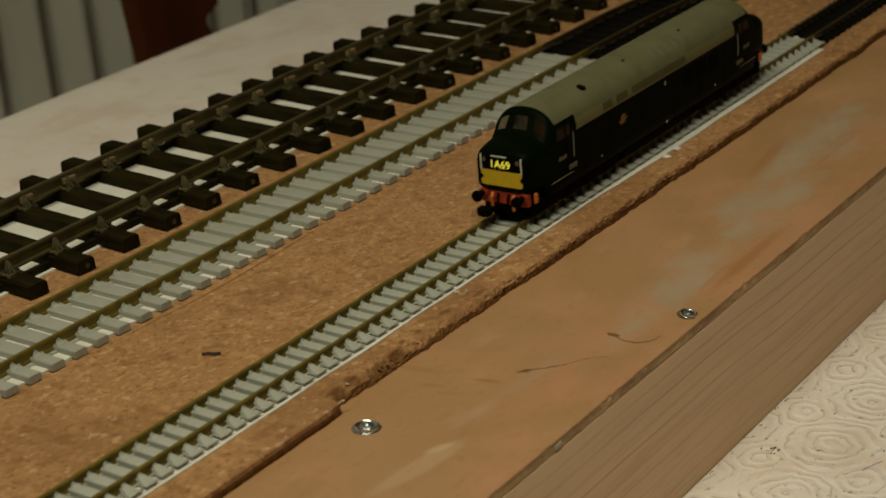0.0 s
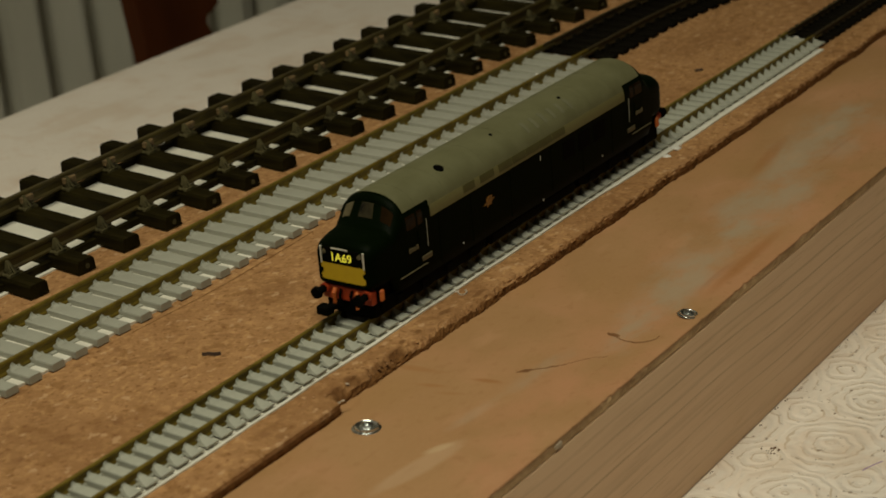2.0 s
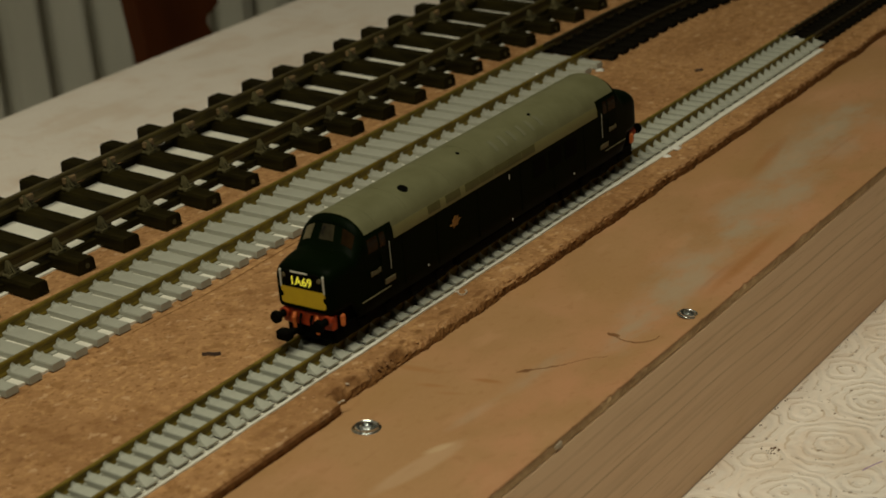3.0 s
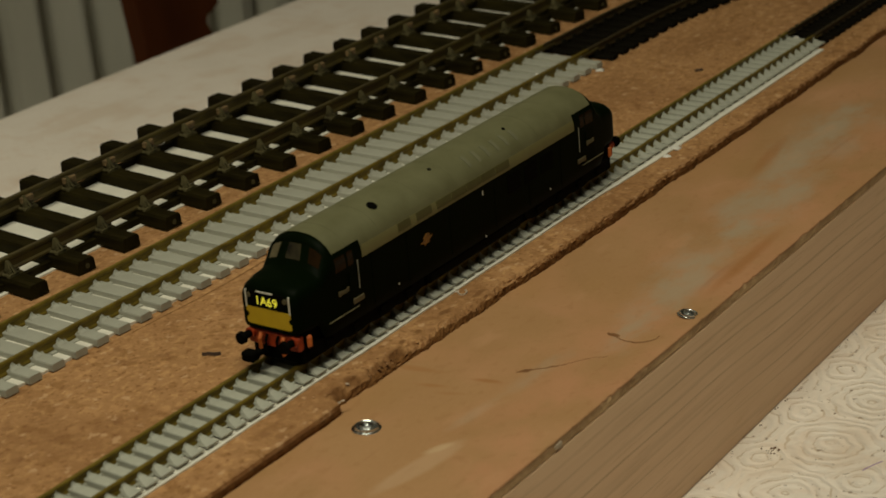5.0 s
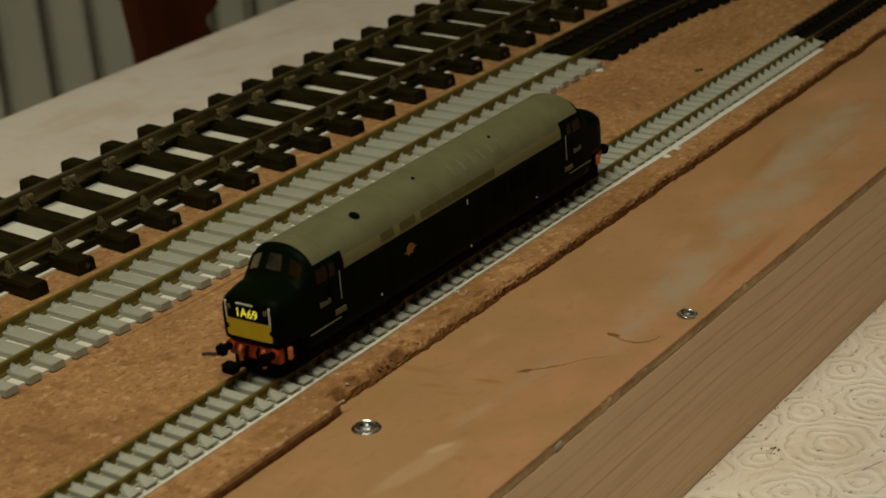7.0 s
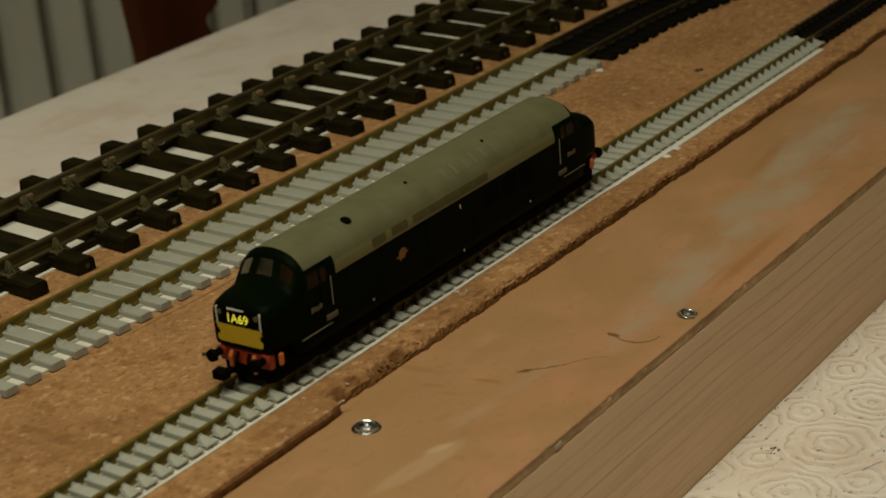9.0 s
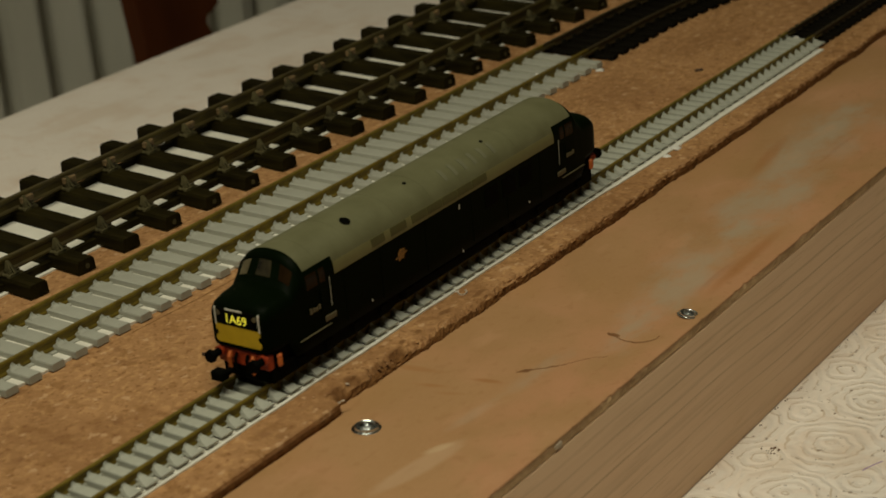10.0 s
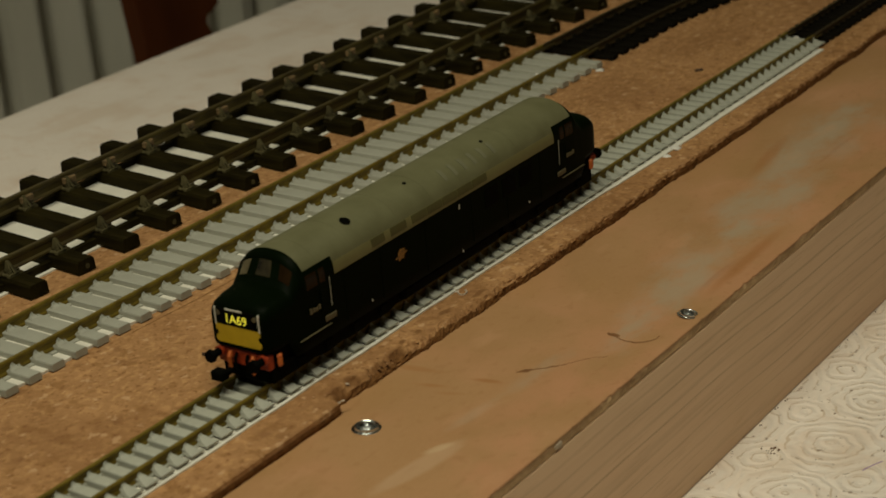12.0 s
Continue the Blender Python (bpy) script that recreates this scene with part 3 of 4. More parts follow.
def wedge(bm, x, y, z, dx, dy, dz, lean, point=0.25):
    """A rail chair's jaw: wide foot, narrow top that leans towards the rail."""
    b = [bm.verts.new((x + sx * dx / 2, y + sy * dy / 2, z)) for sx, sy in ((-1, -1), (1, -1), (1, 1), (-1, 1))]
    t = [bm.verts.new((x + sx * dx * point, y + lean + sy * dy / 7, z + dz)) for sx, sy in ((-1, -1), (1, -1), (1, 1), (-1, 1))]
    bm.faces.new(b[::-1])
    bm.faces.new(t)
    for i in range(4):
        bm.faces.new((b[i], b[(i + 1) % 4], t[(i + 1) % 4], t[i]))


def flare(bm, y, e, width, z, rise, reach, hollow=2.3, swell=0.8):
    """A moulded rail fixing: the sleeper's top sweeps up in a hollow curve to a small knob at the rail."""
    rows = []
    for k in range(6):
        t = k / 5
        up = rise * (1 - t) ** hollow
        tip = width * (0.10 + 0.36 * t ** swell)
        foot = width * (0.30 + 0.17 * t ** 0.6)
        rows.append([bm.verts.new((q, y + e * reach * t, h)) for q, h in ((-foot, z - 0.4), (-tip, z + up), (tip, z + up), (foot, z - 0.4))])
    for a, b in zip(rows, rows[1:]):
        for k in range(4):
            bm.faces.new((a[k], a[(k + 1) % 4], b[(k + 1) % 4], b[k]))
    bm.faces.new(rows[0])
    bm.faces.new(rows[-1][::-1])
    wedge(bm, 0, y + e * 0.25, z + 0.5 * rise, width * 0.2, 0.5, rise * 0.5 + 0.35, 0.0, 0.09)


def sleeper_mesh(name, material, length, width, height, gauge, head, jaw, jaw_h, base, fang):
    bm = bmesh.new()
    c = (0.07 if fang else 0.12) * width
    prism(bm, [(-width / 2, base), (width / 2, base), (width / 2 - 0.3 * c, base + height - c), (width / 2 - c, base + height), (-width / 2 + c, base + height), (-width / 2 + 0.3 * c, base + height - c)],
          "y", -gauge / 2 - 0.6 if fang and length < 20 else -length / 2, length * ((0.425 if fang else 0.5) if length < 20 else 0.39 if length < 50 else 0.585))
    if fang and length > 20:
        # between the rails the sleepers are broader than at their ends
        prism(bm, [(-width * 0.66, base), (width * 0.66, base), (width * 0.64, base + height - 0.15), (width * 0.58, base + height + 0.03), (-width * 0.58, base + height + 0.03), (-width * 0.64, base + height - 0.15)], "y", -gauge / 2, gauge / 2)
    for s in (-1, 1):
        y = s * (gauge / 2 + head / 2)
        box(bm, -width * 0.42, width * 0.42, y - jaw * 1.25, y + jaw * 1.25, base + height, base + height + (0.05 if fang else 0.22) * jaw_h)
        if fang:
            # low moulded strip under the rail that ties the sleepers together
            box(bm, -fang, fang, y - jaw * 1.15, y + jaw * 1.15, base, base + 0.4 * height)
        for e in (-1, 1):
            if fang and length < 20 and s == e == -1:
                # the near end slopes from the rail down to a low, wide foot
                flare(bm, y + e * head * 0.42, e, width * 1.32, base + 1.0, height + jaw_h - 1.05, 0.522 * length + y + e * head * 0.42, 2.4, 0.75)
            elif fang:
                flare(bm, y + e * head * 0.42, e, width, base + height, jaw_h, jaw * (1.9 if length < 20 else 1.2), 2.3 if length < 20 else 3.0)
                if length > 20:
                    # two little cleats beside the knob
                    for q in (-1, 1):
                        wedge(bm, q * width * 0.34, y + e * (head * 0.5 + jaw * 0.45), base + height, width * 0.2, jaw * 0.5, jaw_h * 0.5, 0.0, 0.3)
            else:
                wedge(bm, 0, y + e * (head * 0.5 + jaw * 0.35), base + height, width * 0.72, jaw, jaw_h, -e * jaw * 0.18)
    return mesh_of(name, bm, material)


def straight(x):
    return 0.0


def build_track(name, label, centre, gauge, head, rail_h, base, sl_len, sl_w, sl_h, jaw, jaw_h, xs, rail_from, rail_to, sl_mat, rail_mat, bend=straight, web=False, fang=0.0, skew=0.0):
    track = thing(name, 0, centre, 0, label, "railway track", "model railway tracks on the board")
    me = sleeper_mesh("sleeper", sl_mat, sl_len, sl_w, sl_h, gauge, head, jaw, jaw_h, base, fang)
    for x in xs:
        ob = new("sleeper", me)
        ob.parent = track
        a = math.atan((bend(x + 1) - bend(x - 1)) / 2)
        ob.matrix_basis = pose(x * MM, bend(x) * MM, 0, 0, 0, math.degrees(a) + skew + random.uniform(-0.5, 0.5))
    for side in (-1, 1):
        n = max(2, int((rail_to - rail_from) / 6)) if bend is not straight else 2
        path = [(rail_from + (rail_to - rail_from) * k / (n - 1), 0) for k in range(n)]
        path = [(x, bend(x)) for x, _ in path]
        part("rail", sweep(bmesh.new(), rail_profile(gauge, head, rail_h, base + (0.4 * sl_h + 0.05 if fang else sl_h + 0.25), side), path), rail_mat, track, smooth=False)
        if web:
            y = side * (gauge / 2 + head / 2 + 1.75) + 0.55
            part("sleeper_web", sweep(bmesh.new(), [(y - 0.85, base), (y + 0.85, base), (y + 0.85, base + 1.9), (y - 0.85, base + 1.9)], path), sl_mat, track)
    return track


# small-gauge track on which the locomotive runs
N_PITCH, N_X = 4.669, -58.0
n_track = build_track("narrow_track", "narrow model track with pale grey plastic sleepers on white card", 0, 9.0, 0.95, 2.54, 0.35, 17.4, 3.0, 1.4, 1.0, 0.95,
                      [N_X + N_PITCH * k for k in range(-14, 75)], -130, 289, PALE_PLASTIC, RAIL, fang=2.28, skew=-1.8)
n_dark = build_track("narrow_track", "narrow model track with black sleepers, joined to the pale track", 0, 9.0, 0.95, 1.9, 0.35, 18.0, 2.9, 0.95, 1.0, 0.9,
                     [291.5 + 4.7 * k for k in range(0, 38)], 289.4, 470, BLACK_SMALL, RAIL_OLD)
for s in (-1, 1):
    part("rail_joiner", box(bmesh.new(), 283.5, 294.5, s * 4.95 - 0.85, s * 4.95 + 0.85, 1.8, 2.5, 0.15), RAIL_DARK, n_track if s < 0 else n_dark, "dull metal rail joiner")

# rail shade in the sleeper gaps, painted as a darker grey strip
part("track_base", box(bmesh.new(), -130, 286, -5.6, 5.6, 0.37, 0.45), GAP_SHADE, n_track, "grey strip whose tone stands for the shade between the sleepers")

# middle track
M_PITCH, M_X, M_C = 7.41, 2.8, 67.4
m_track = build_track("middle_track", "model track with pale grey plastic sleepers on white card", M_C, 16.5, 1.0, 3.35, 0.35, 34.0, 3.8, 1.85, 1.7, 1.1,
                      [M_X + M_PITCH * k for k in range(-14, 33)], -125, 245, GREY_PLASTIC, RAIL, fang=3.62, skew=-1.5)


def curve_right(x):
    return -(max(0.0, x - 282.0) ** 2) / 500.0


m_dark = build_track("middle_track", "model track with black sleepers that curves away from the pale track", M_C, 16.5, 1.0, 2.6, 0.35, 34.0, 4.2, 1.25, 1.7, 1.2,
                     [250.5 + 7.2 * k for k in range(0, 22)], 245.4, 405, BLACK_SMALL, RAIL_OLD, curve_right)
for s in (-1, 1):
    part("rail_joiner", box(bmesh.new(), 239, 252, s * 8.7 - 1.0, s * 8.7 + 1.0, 2.4, 3.4, 0.2), RAIL_DARK, m_track if s < 0 else m_dark, "dull metal rail joiner")

# big track with heavy chairs and wooden keys
B_PITCH, B_X, B_C = 17.0, 53.3, 117.0
b_track = build_track("wide_track", "wide model track with thick black sleepers and brown rails", B_C, 32.0, 1.5, 4.1, 0.45, 60.0, 6.0, 3.6, 2.6, 1.4,
                      [B_X + B_PITCH * k for k in range(-11, 24)], -150, 450, BLACK_PLASTIC, RAIL_DARK, web=True, skew=-5.4)


def chair_mesh():
    """A cast chair: dusty base plate with bolts, and two dark ribbed jaws; centred on the rail."""
    bm = bmesh.new()
    prism(bm, [(-2.5, 0), (2.5, 0), (2.3, 0.55), (1.7, 0.8), (-1.7, 0.8), (-2.3, 0.55)], "y", -4.1, 4.1)
    for e in (-1, 1):
        for q in (-1.45, 1.45):
            rod(bm, (q, e * 3.2, 0.5), (q, e * 3.2, 1.35), 0.55, 6, 0.45)
    low = len(bm.faces)
    for e in (-1, 1):
        wedge(bm, -0.3, e * 2.3, 0.6, 2.5, 2.4, 3.1, -e * 0.8, 0.16)
        wedge(bm, -0.3, e * 3.0, 0.6, 0.8, 2.4, 2.2, -e * 1.0, 0.3)
    me = mesh_of("rail_chair", bm, CHAIR_PLASTIC)
    me.materials.append(JAW_PLASTIC)
    for p in me.polygons:
        p.material_index = 1 if p.index >= low else 0
    return me


CHAIR_MESH = chair_mesh()
KEY_MESH = mesh_of("wooden_key", box(bmesh.new(), -1.2, 3.4, -0.65, 0.65, 0, 1.9, 0.25), KEY_WOOD)
for k in range(-11, 24):
    for side in (-1, 1):
        x, y = B_X + B_PITCH * k + side * 1.57, side * 16.7
        ch = new("rail_chair", CHAIR_MESH)
        ch.parent, ch.location = b_track, (x * MM, y * MM, 4.05 * MM)
        key = new("wooden_key", KEY_MESH)
        key.parent, key.location = b_track, ((x + random.uniform(-0.8, 0.8)) * MM, (y - side * 1.35) * MM, 5.5 * MM)
        key.rotation_euler = (0, 0, radians(random.uniform(-5, 5)))


PEG_MESH = mesh_of("peg_mark", rod(bmesh.new(), (0.3, -30.15, 2.0), (0.3, -29.8, 2.0), 0.75, 10), CHAIR_PLASTIC)
for sleeper in [ob for ob in b_track.children if ob.name.startswith("sleeper") and "web" not in ob.name]:
    if random.random() < 0.7:
        new("peg_mark", PEG_MESH).parent = sleeper


def card(name, x0, x1, y0, y1, z, wobble, label, seed, spread=0.0):
    """A thin strip of white card with a slightly uneven cut edge, wider by spread at its far end."""
    bm = bmesh.new()
    rows = []
    x = x0
    while x <= x1:
        w = wobble * noise.noise((x * 0.05, seed, 0)) + 0.4 * wobble * noise.noise((x * 0.4, seed + 3, 0))
        w -= spread * max(0.0, min(1.0, (x - 130) / 40))
        rows.append([bm.verts.new(p) for p in ((x, y0 + w, 0.0), (x, y0 + w, z), (x, y1, z), (x, y1, 0.0))])
        x += 2.0
    for a, b in zip(rows, rows[1:]):
        for k in range(4):
            bm.faces.new((a[k], b[k], b[(k + 1) % 4], a[(k + 1) % 4]))
    bm.faces.new(rows[0])
    bm.faces.new(rows[-1][::-1])
    return tagged(part(name, bm, WHITE_CARD), label, "card strip")


card("card_strip", -140, 284, -9.85, 8.5, 0.35, 0.5, "strip of white card under the narrow track on the cork", 1, 1.1)
card("card_strip", -140, 242, 52.2, 79.0, 0.7, 0.4, "strip of white card under the middle track on the cork", 5)
card("card_strip", -160, 440, 96.8, 138.0, 0.45, 0.4, "strip of white card under the wide track on the cork", 9)


def glue_blob(x, y, r, seed, z=0.0, material=None):
    bm = bmesh.new()
    bmesh.ops.create_icosphere(bm, subdivisions=2, radius=r)
    for v in bm.verts:
        n = noise.noise(v.co * (1.3 / r) + Vector((seed, 0, 0)))
        v.co *= 1 + 0.45 * n
        v.co.z = max(v.co.z * 0.35, 0.0)
    ob = part("glue_blob", bm, material or GLUE, smooth=True)
    ob.location = (x * MM, y * MM, z * MM)
    return tagged(ob, "small crusty blob of dried white glue beside the track", "glue", "glue blobs")


glue_blob(64.4, -9.9, 0.7, 1)
glue_blob(178, -10.6, 1.9, 3)
glue_blob(181, -10.0, 1.3, 4)
glue_blob(171, -11.6, 1.3, 12)
glue_blob(291, 2.3, 1.5, 13, 1.0)
glue_blob(64.2, 108.1, 1.5, 15, 0.4)
glue_blob(65.8, 107.2, 1.1, 17, 0.4)
glue_blob(63.5, 98.9, 1.5, 16)
glue_blob(62.0, 100.2, 1.0, 18)
glue_blob(3.4, -20.3, 0.35, 19, material=FILLER)
glue_blob(4.4, -20.5, 0.45, 5, material=FILLER)
glue_blob(11.5, -16.2, 0.45, 6, material=FILLER)
glue_blob(238, 49.4, 1.6, 7)
glue_blob(246, 72, 1.5, 8, 0.4)
glue_blob(202.6, 68.2, 1.1, 9, 1.5)
glue_blob(200.2, 62.8, 1.6, 10, 1.5)
glue_blob(222.5, 64.5, 0.9, 11, 1.5)


def build_paper_curl():
    bm = bmesh.new()
    pts = [(118.8, 143.6), (119.4, 141.4), (119.2, 139.0), (121.2, 136.6)]
    sweep(bm, [(-0.5, 0.5), (0.5, 0.5), (0.6, 1.5), (-0.4, 1.6)], pts)
    tagged(part("paper_curl", bm, GLUE), "thin curl of white paper between the wide track's sleepers", "paper scrap")


build_paper_curl()


def build_thread():
    """A clear glue string that curls out from under the card and back."""
    bm = bmesh.new()
    pts = [(64.7, -9.6), (63.9, -10.6), (63.1, -11.7), (62.8, -12.5), (63.4, -13.0), (64.5, -12.9), (65.4, -12.4), (65.7, -11.7)]
    sweep(bm, [(-0.2, 0.02), (0.2, 0.02), (0.16, 0.35), (-0.16, 0.35)], pts)
    tagged(part("glue_thread", bm, FILLER), "thin curled thread of dried glue beside the narrow track", "glue")


build_thread()


def build_filler():
    """A dab of filler pressed into the chipped edge of the plywood."""
    bm = bmesh.new()
    bmesh.ops.create_icosphere(bm, subdivisions=2, radius=1.0)
    for v in bm.verts:
        n = 1 + 0.35 * noise.noise(v.co * 1.6)
        v.co = Vector((v.co.x * 1.7 * n, v.co.y * 0.3, v.co.z * 0.75 * n))
    ob = part("filler_dab", bm, FILLER, smooth=True)
    ob.location = (15.2 * MM, -69.05 * MM, -4.6 * MM)
    tagged(ob, "dull pale dab of filler in the plywood's edge", "filler")


build_filler()


# ---- screws, splits and splinters on the board ----
def build_screw(x, y, tilt, r):
    screw = thing("screw", x, y, -3.05, "shiny zinc-plated pan-head screw driven into the plywood", "screw", "screws in the board")
    screw.rotation_euler = (radians(tilt), radians(tilt * 0.6), radians(20))
    k = r / 3.4
    prof = [(3.05 * k, 0.15), (3.1 * k, 0.35), (3.0 * k, 0.72), (2.75 * k, 0.82), (2.5 * k, 0.7), (2.25 * k, 0.3), (1.95 * k, 0.3), (1.8 * k, 0.8), (1.4 * k, 1.02), (0.9 * k, 1.05), (0.7 * k, 0.55), (0.01, 0.5)]
    part("head", revolve(bmesh.new(), prof, 28), STEEL, screw, smooth=True)
    part("shank", revolve(bmesh.new(), [(1.3 * k, -1.9), (1.3 * k, 0.0)], 10), STEEL, screw)
    part("washer", revolve(bmesh.new(), [(3.7 * k, 0.0), (3.75 * k, 0.1), (3.55 * k, 0.2)], 28), STEEL, screw, smooth=True)


build_screw(0.9, -29.3, 2, 3.05)
build_screw(81.6, -65.0, 9, 2.5)


def build_split(pts, width, z):
    bm = bmesh.new()
    n = len(pts)
    rows = []
    pts = [(x + 0.22 * random.uniform(-1, 1), y + 0.22 * random.uniform(-1, 1)) for x, y in pts]
    for i, p in enumerate(pts):
        a, b = pts[max(i - 1, 0)], pts[min(i + 1, n - 1)]
        d = Vector((b[0] - a[0], b[1] - a[1])).normalized()
        w = width * (0.25 + 0.75 * math.sin(math.pi * (i + 0.35) / n)) * (0.7 + 0.6 * random.random())
        rows.append([bm.verts.new((p[0] - d.y * w, p[1] + d.x * w, z)), bm.verts.new((p[0], p[1], z + 0.06)), bm.verts.new((p[0] + d.y * w, p[1] - d.x * w, z))])
    for a, b in zip(rows, rows[1:]):
        for k in range(2):
            bm.faces.new((a[k], a[k + 1], b[k + 1], b[k]))
    return bm


def arc_points(a, m, b, n=14):
    return [tuple((1 - t) ** 2 * a[i] + 2 * t * (1 - t) * m[i] + t * t * b[i] for i in (0, 1)) for t in (k / (n - 1) for k in range(n))]


for pts, w in ((arc_points((64.8, -53.0), (59.2, -63.8), (68.5, -64.4)), 0.3), (arc_points((64.7, -52.8), (64.2, -54.5), (64.0, -56.0), 6), 0.75),
               (arc_points((38.2, -44.4), (42, -49), (46.3, -52.3)), 0.28), (arc_points((46.3, -52.3), (51, -54.5), (53.5, -59)), 0.10),
               (arc_points((38.0, -44.2), (39, -45.5), (40.5, -46.6), 6), 0.7)):
    fixed(part("veneer_split", build_split(pts, w, -2.99), DARK_SPLIT, None, "dark split in the veneer"))


def build_splinter(x, y, length, turn):
    bm = bmesh.new()
    sweep(bm, [(-0.45, 0), (0.45, 0), (0.3, 0.65), (-0.25, 0.7)], [(-length / 2, 0), (-length / 6, 0.3), (length / 5, -0.1), (length / 2, 0.35)])
    ob = part("splinter", bm, SPLINTER)
    ob.matrix_world = pose(x * MM, y * MM, 0.01 * MM, 0, 0, turn)
    tagged(ob, "small dark splinter lying on the cork", "splinter")


build_splinter(9.4, 22.4, 4.4, -62)
build_splinter(248.5, 17.8, 2.6, -40)


# ---- the locomotive ----
RAIL_TOP = 3.4
LOCO_X = 66.8
loco = thing("diesel_locomotive", LOCO_X, 0, RAIL_TOP, "dark green model diesel locomotive with grey roof and yellow nose panel", "model locomotive")

# stations of the half body: distance from the middle, half width, shoulder height, crown height, roundness
STATIONS = [(0, 9.2, 19.5, 27.45, 2.25), (57.2, 9.2, 19.5, 27.45, 2.25), (58.4, 9.15, 19.3, 26.6, 2.3), (58.9, 9.1, 19.0, 25.9, 2.35), (61.6, 9.0, 16.8, 21.0, 2.9), (62.2, 8.95, 16.2, 20.7, 3.1),
            (66.0, 8.65, 15.7, 20.4, 3.2), (69.2, 8.2, 15.2, 19.8, 3.3), (70.3, 7.85, 14.8, 19.0, 3.3), (70.8, 7.4, 14.3, 18.1, 3.2)]


def section(u, a):
    """A point of the body's skin: u along the loco, a from -1 (one sill) over 0 (crown) to 1 (other sill)."""
    d = min(abs(u), 70.8)
    for s0, s1 in zip(STATIONS, STATIONS[1:]):
        if d <= s1[0]:
            break
    t = (d - s0[0]) / (s1[0] - s0[0])
    w, zs, zt, n = (s0[k] + (s1[k] - s0[k]) * t for k in (1, 2, 3, 4))
    b = abs(a)
    if b <= 0.6:
        th = b / 0.6 * math.pi / 2
        y = w * math.sin(th) ** (2 / n)
        z = zs + (zt - zs) * max(math.cos(th), 0) ** (2 / n)
    else:
        f = (b - 0.6) / 0.4
        sill = 4.6 + 4.1 * min(1.0, max(0.0, (d - 62.0) / 1.5))
        z = zs + (sill - zs) * f
        y = w - 0.6 * max(0, f - 0.85) / 0.15
    return Vector((u, math.copysign(y, a) if a else 0.0, z))


def skin_point(u, a, off):
    p = section(u, a)
    du = section(u + 0.05, a) - section(u - 0.05, a)
    da = section(u, min(a + 0.004, 1)) - section(u, max(a - 0.004, -1))
    n = du.cross(da)
    if n.length < 1e-9:
        return p
    n.normalize()
    if n.dot(Vector((0, p.y, p.z - 12))) < 0:
        n = -n
    return p + n * off


def patch(bm, u0, u1, a0, a1, nu, na, off, back=-0.15):
    """A thin shaped plate that follows the body's skin."""
    def grid(o):
        return [[bm.verts.new(skin_point(u0 + (u1 - u0) * i / nu, a0 + (a1 - a0) * j / na, o)) for j in range(na + 1)] for i in range(nu + 1)]
    top = grid(off)
    for i in range(nu):
        for j in range(na):
            bm.faces.new((top[i][j], top[i + 1][j], top[i + 1][j + 1], top[i][j + 1]))
    rim = [top[i][0] for i in range(nu + 1)] + [top[nu][j] for j in range(1, na + 1)] + [top[i][na] for i in range(nu - 1, -1, -1)] + [top[0][j] for j in range(na - 1, 0, -1)]
    low = []
    for k, v in enumerate(rim):
        i, j = (k, 0) if k <= nu else (nu, k - nu) if k <= nu + na else (2 * nu + na - k, na) if k <= 2 * nu + na else (0, 2 * nu + 2 * na - k)
        low.append(bm.verts.new(skin_point(u0 + (u1 - u0) * i / nu, a0 + (a1 - a0) * j / na, back)))
    for k in range(len(rim)):
        n = (k + 1) % len(rim)
        bm.faces.new((rim[k], low[k], low[n], rim[n]))
    return bm


def side_a(z):
    """The place on the flank, between shoulder and sill, at the height z."""
    return 0.6 + 0.4 * (19.5 - z) / (19.5 - 4.6)


def build_body():
    bm = bmesh.new()
    us = sorted({s * d for d, *_ in STATIONS for s in (-1, 1)} | {-40, -20, 20, 40, -68, 68, -64, 64})
    av = [k / 40 for k in range(-40, 41)]
    rings = [[bm.verts.new(section(u, a)) for a in av] for u in us]
    for r0, r1 in zip(rings, rings[1:]):
        for k in range(len(av) - 1):
            bm.faces.new((r0[k], r0[k + 1], r1[k + 1], r1[k]))
        bm.faces.new((r0[-1], r0[0], r1[0], r1[-1]))
    bm.faces.new(rings[0])
    bm.faces.new(rings[-1][::-1])
    part("body", bm, GREEN, loco, "dark green painted body", smooth=True)


build_body()


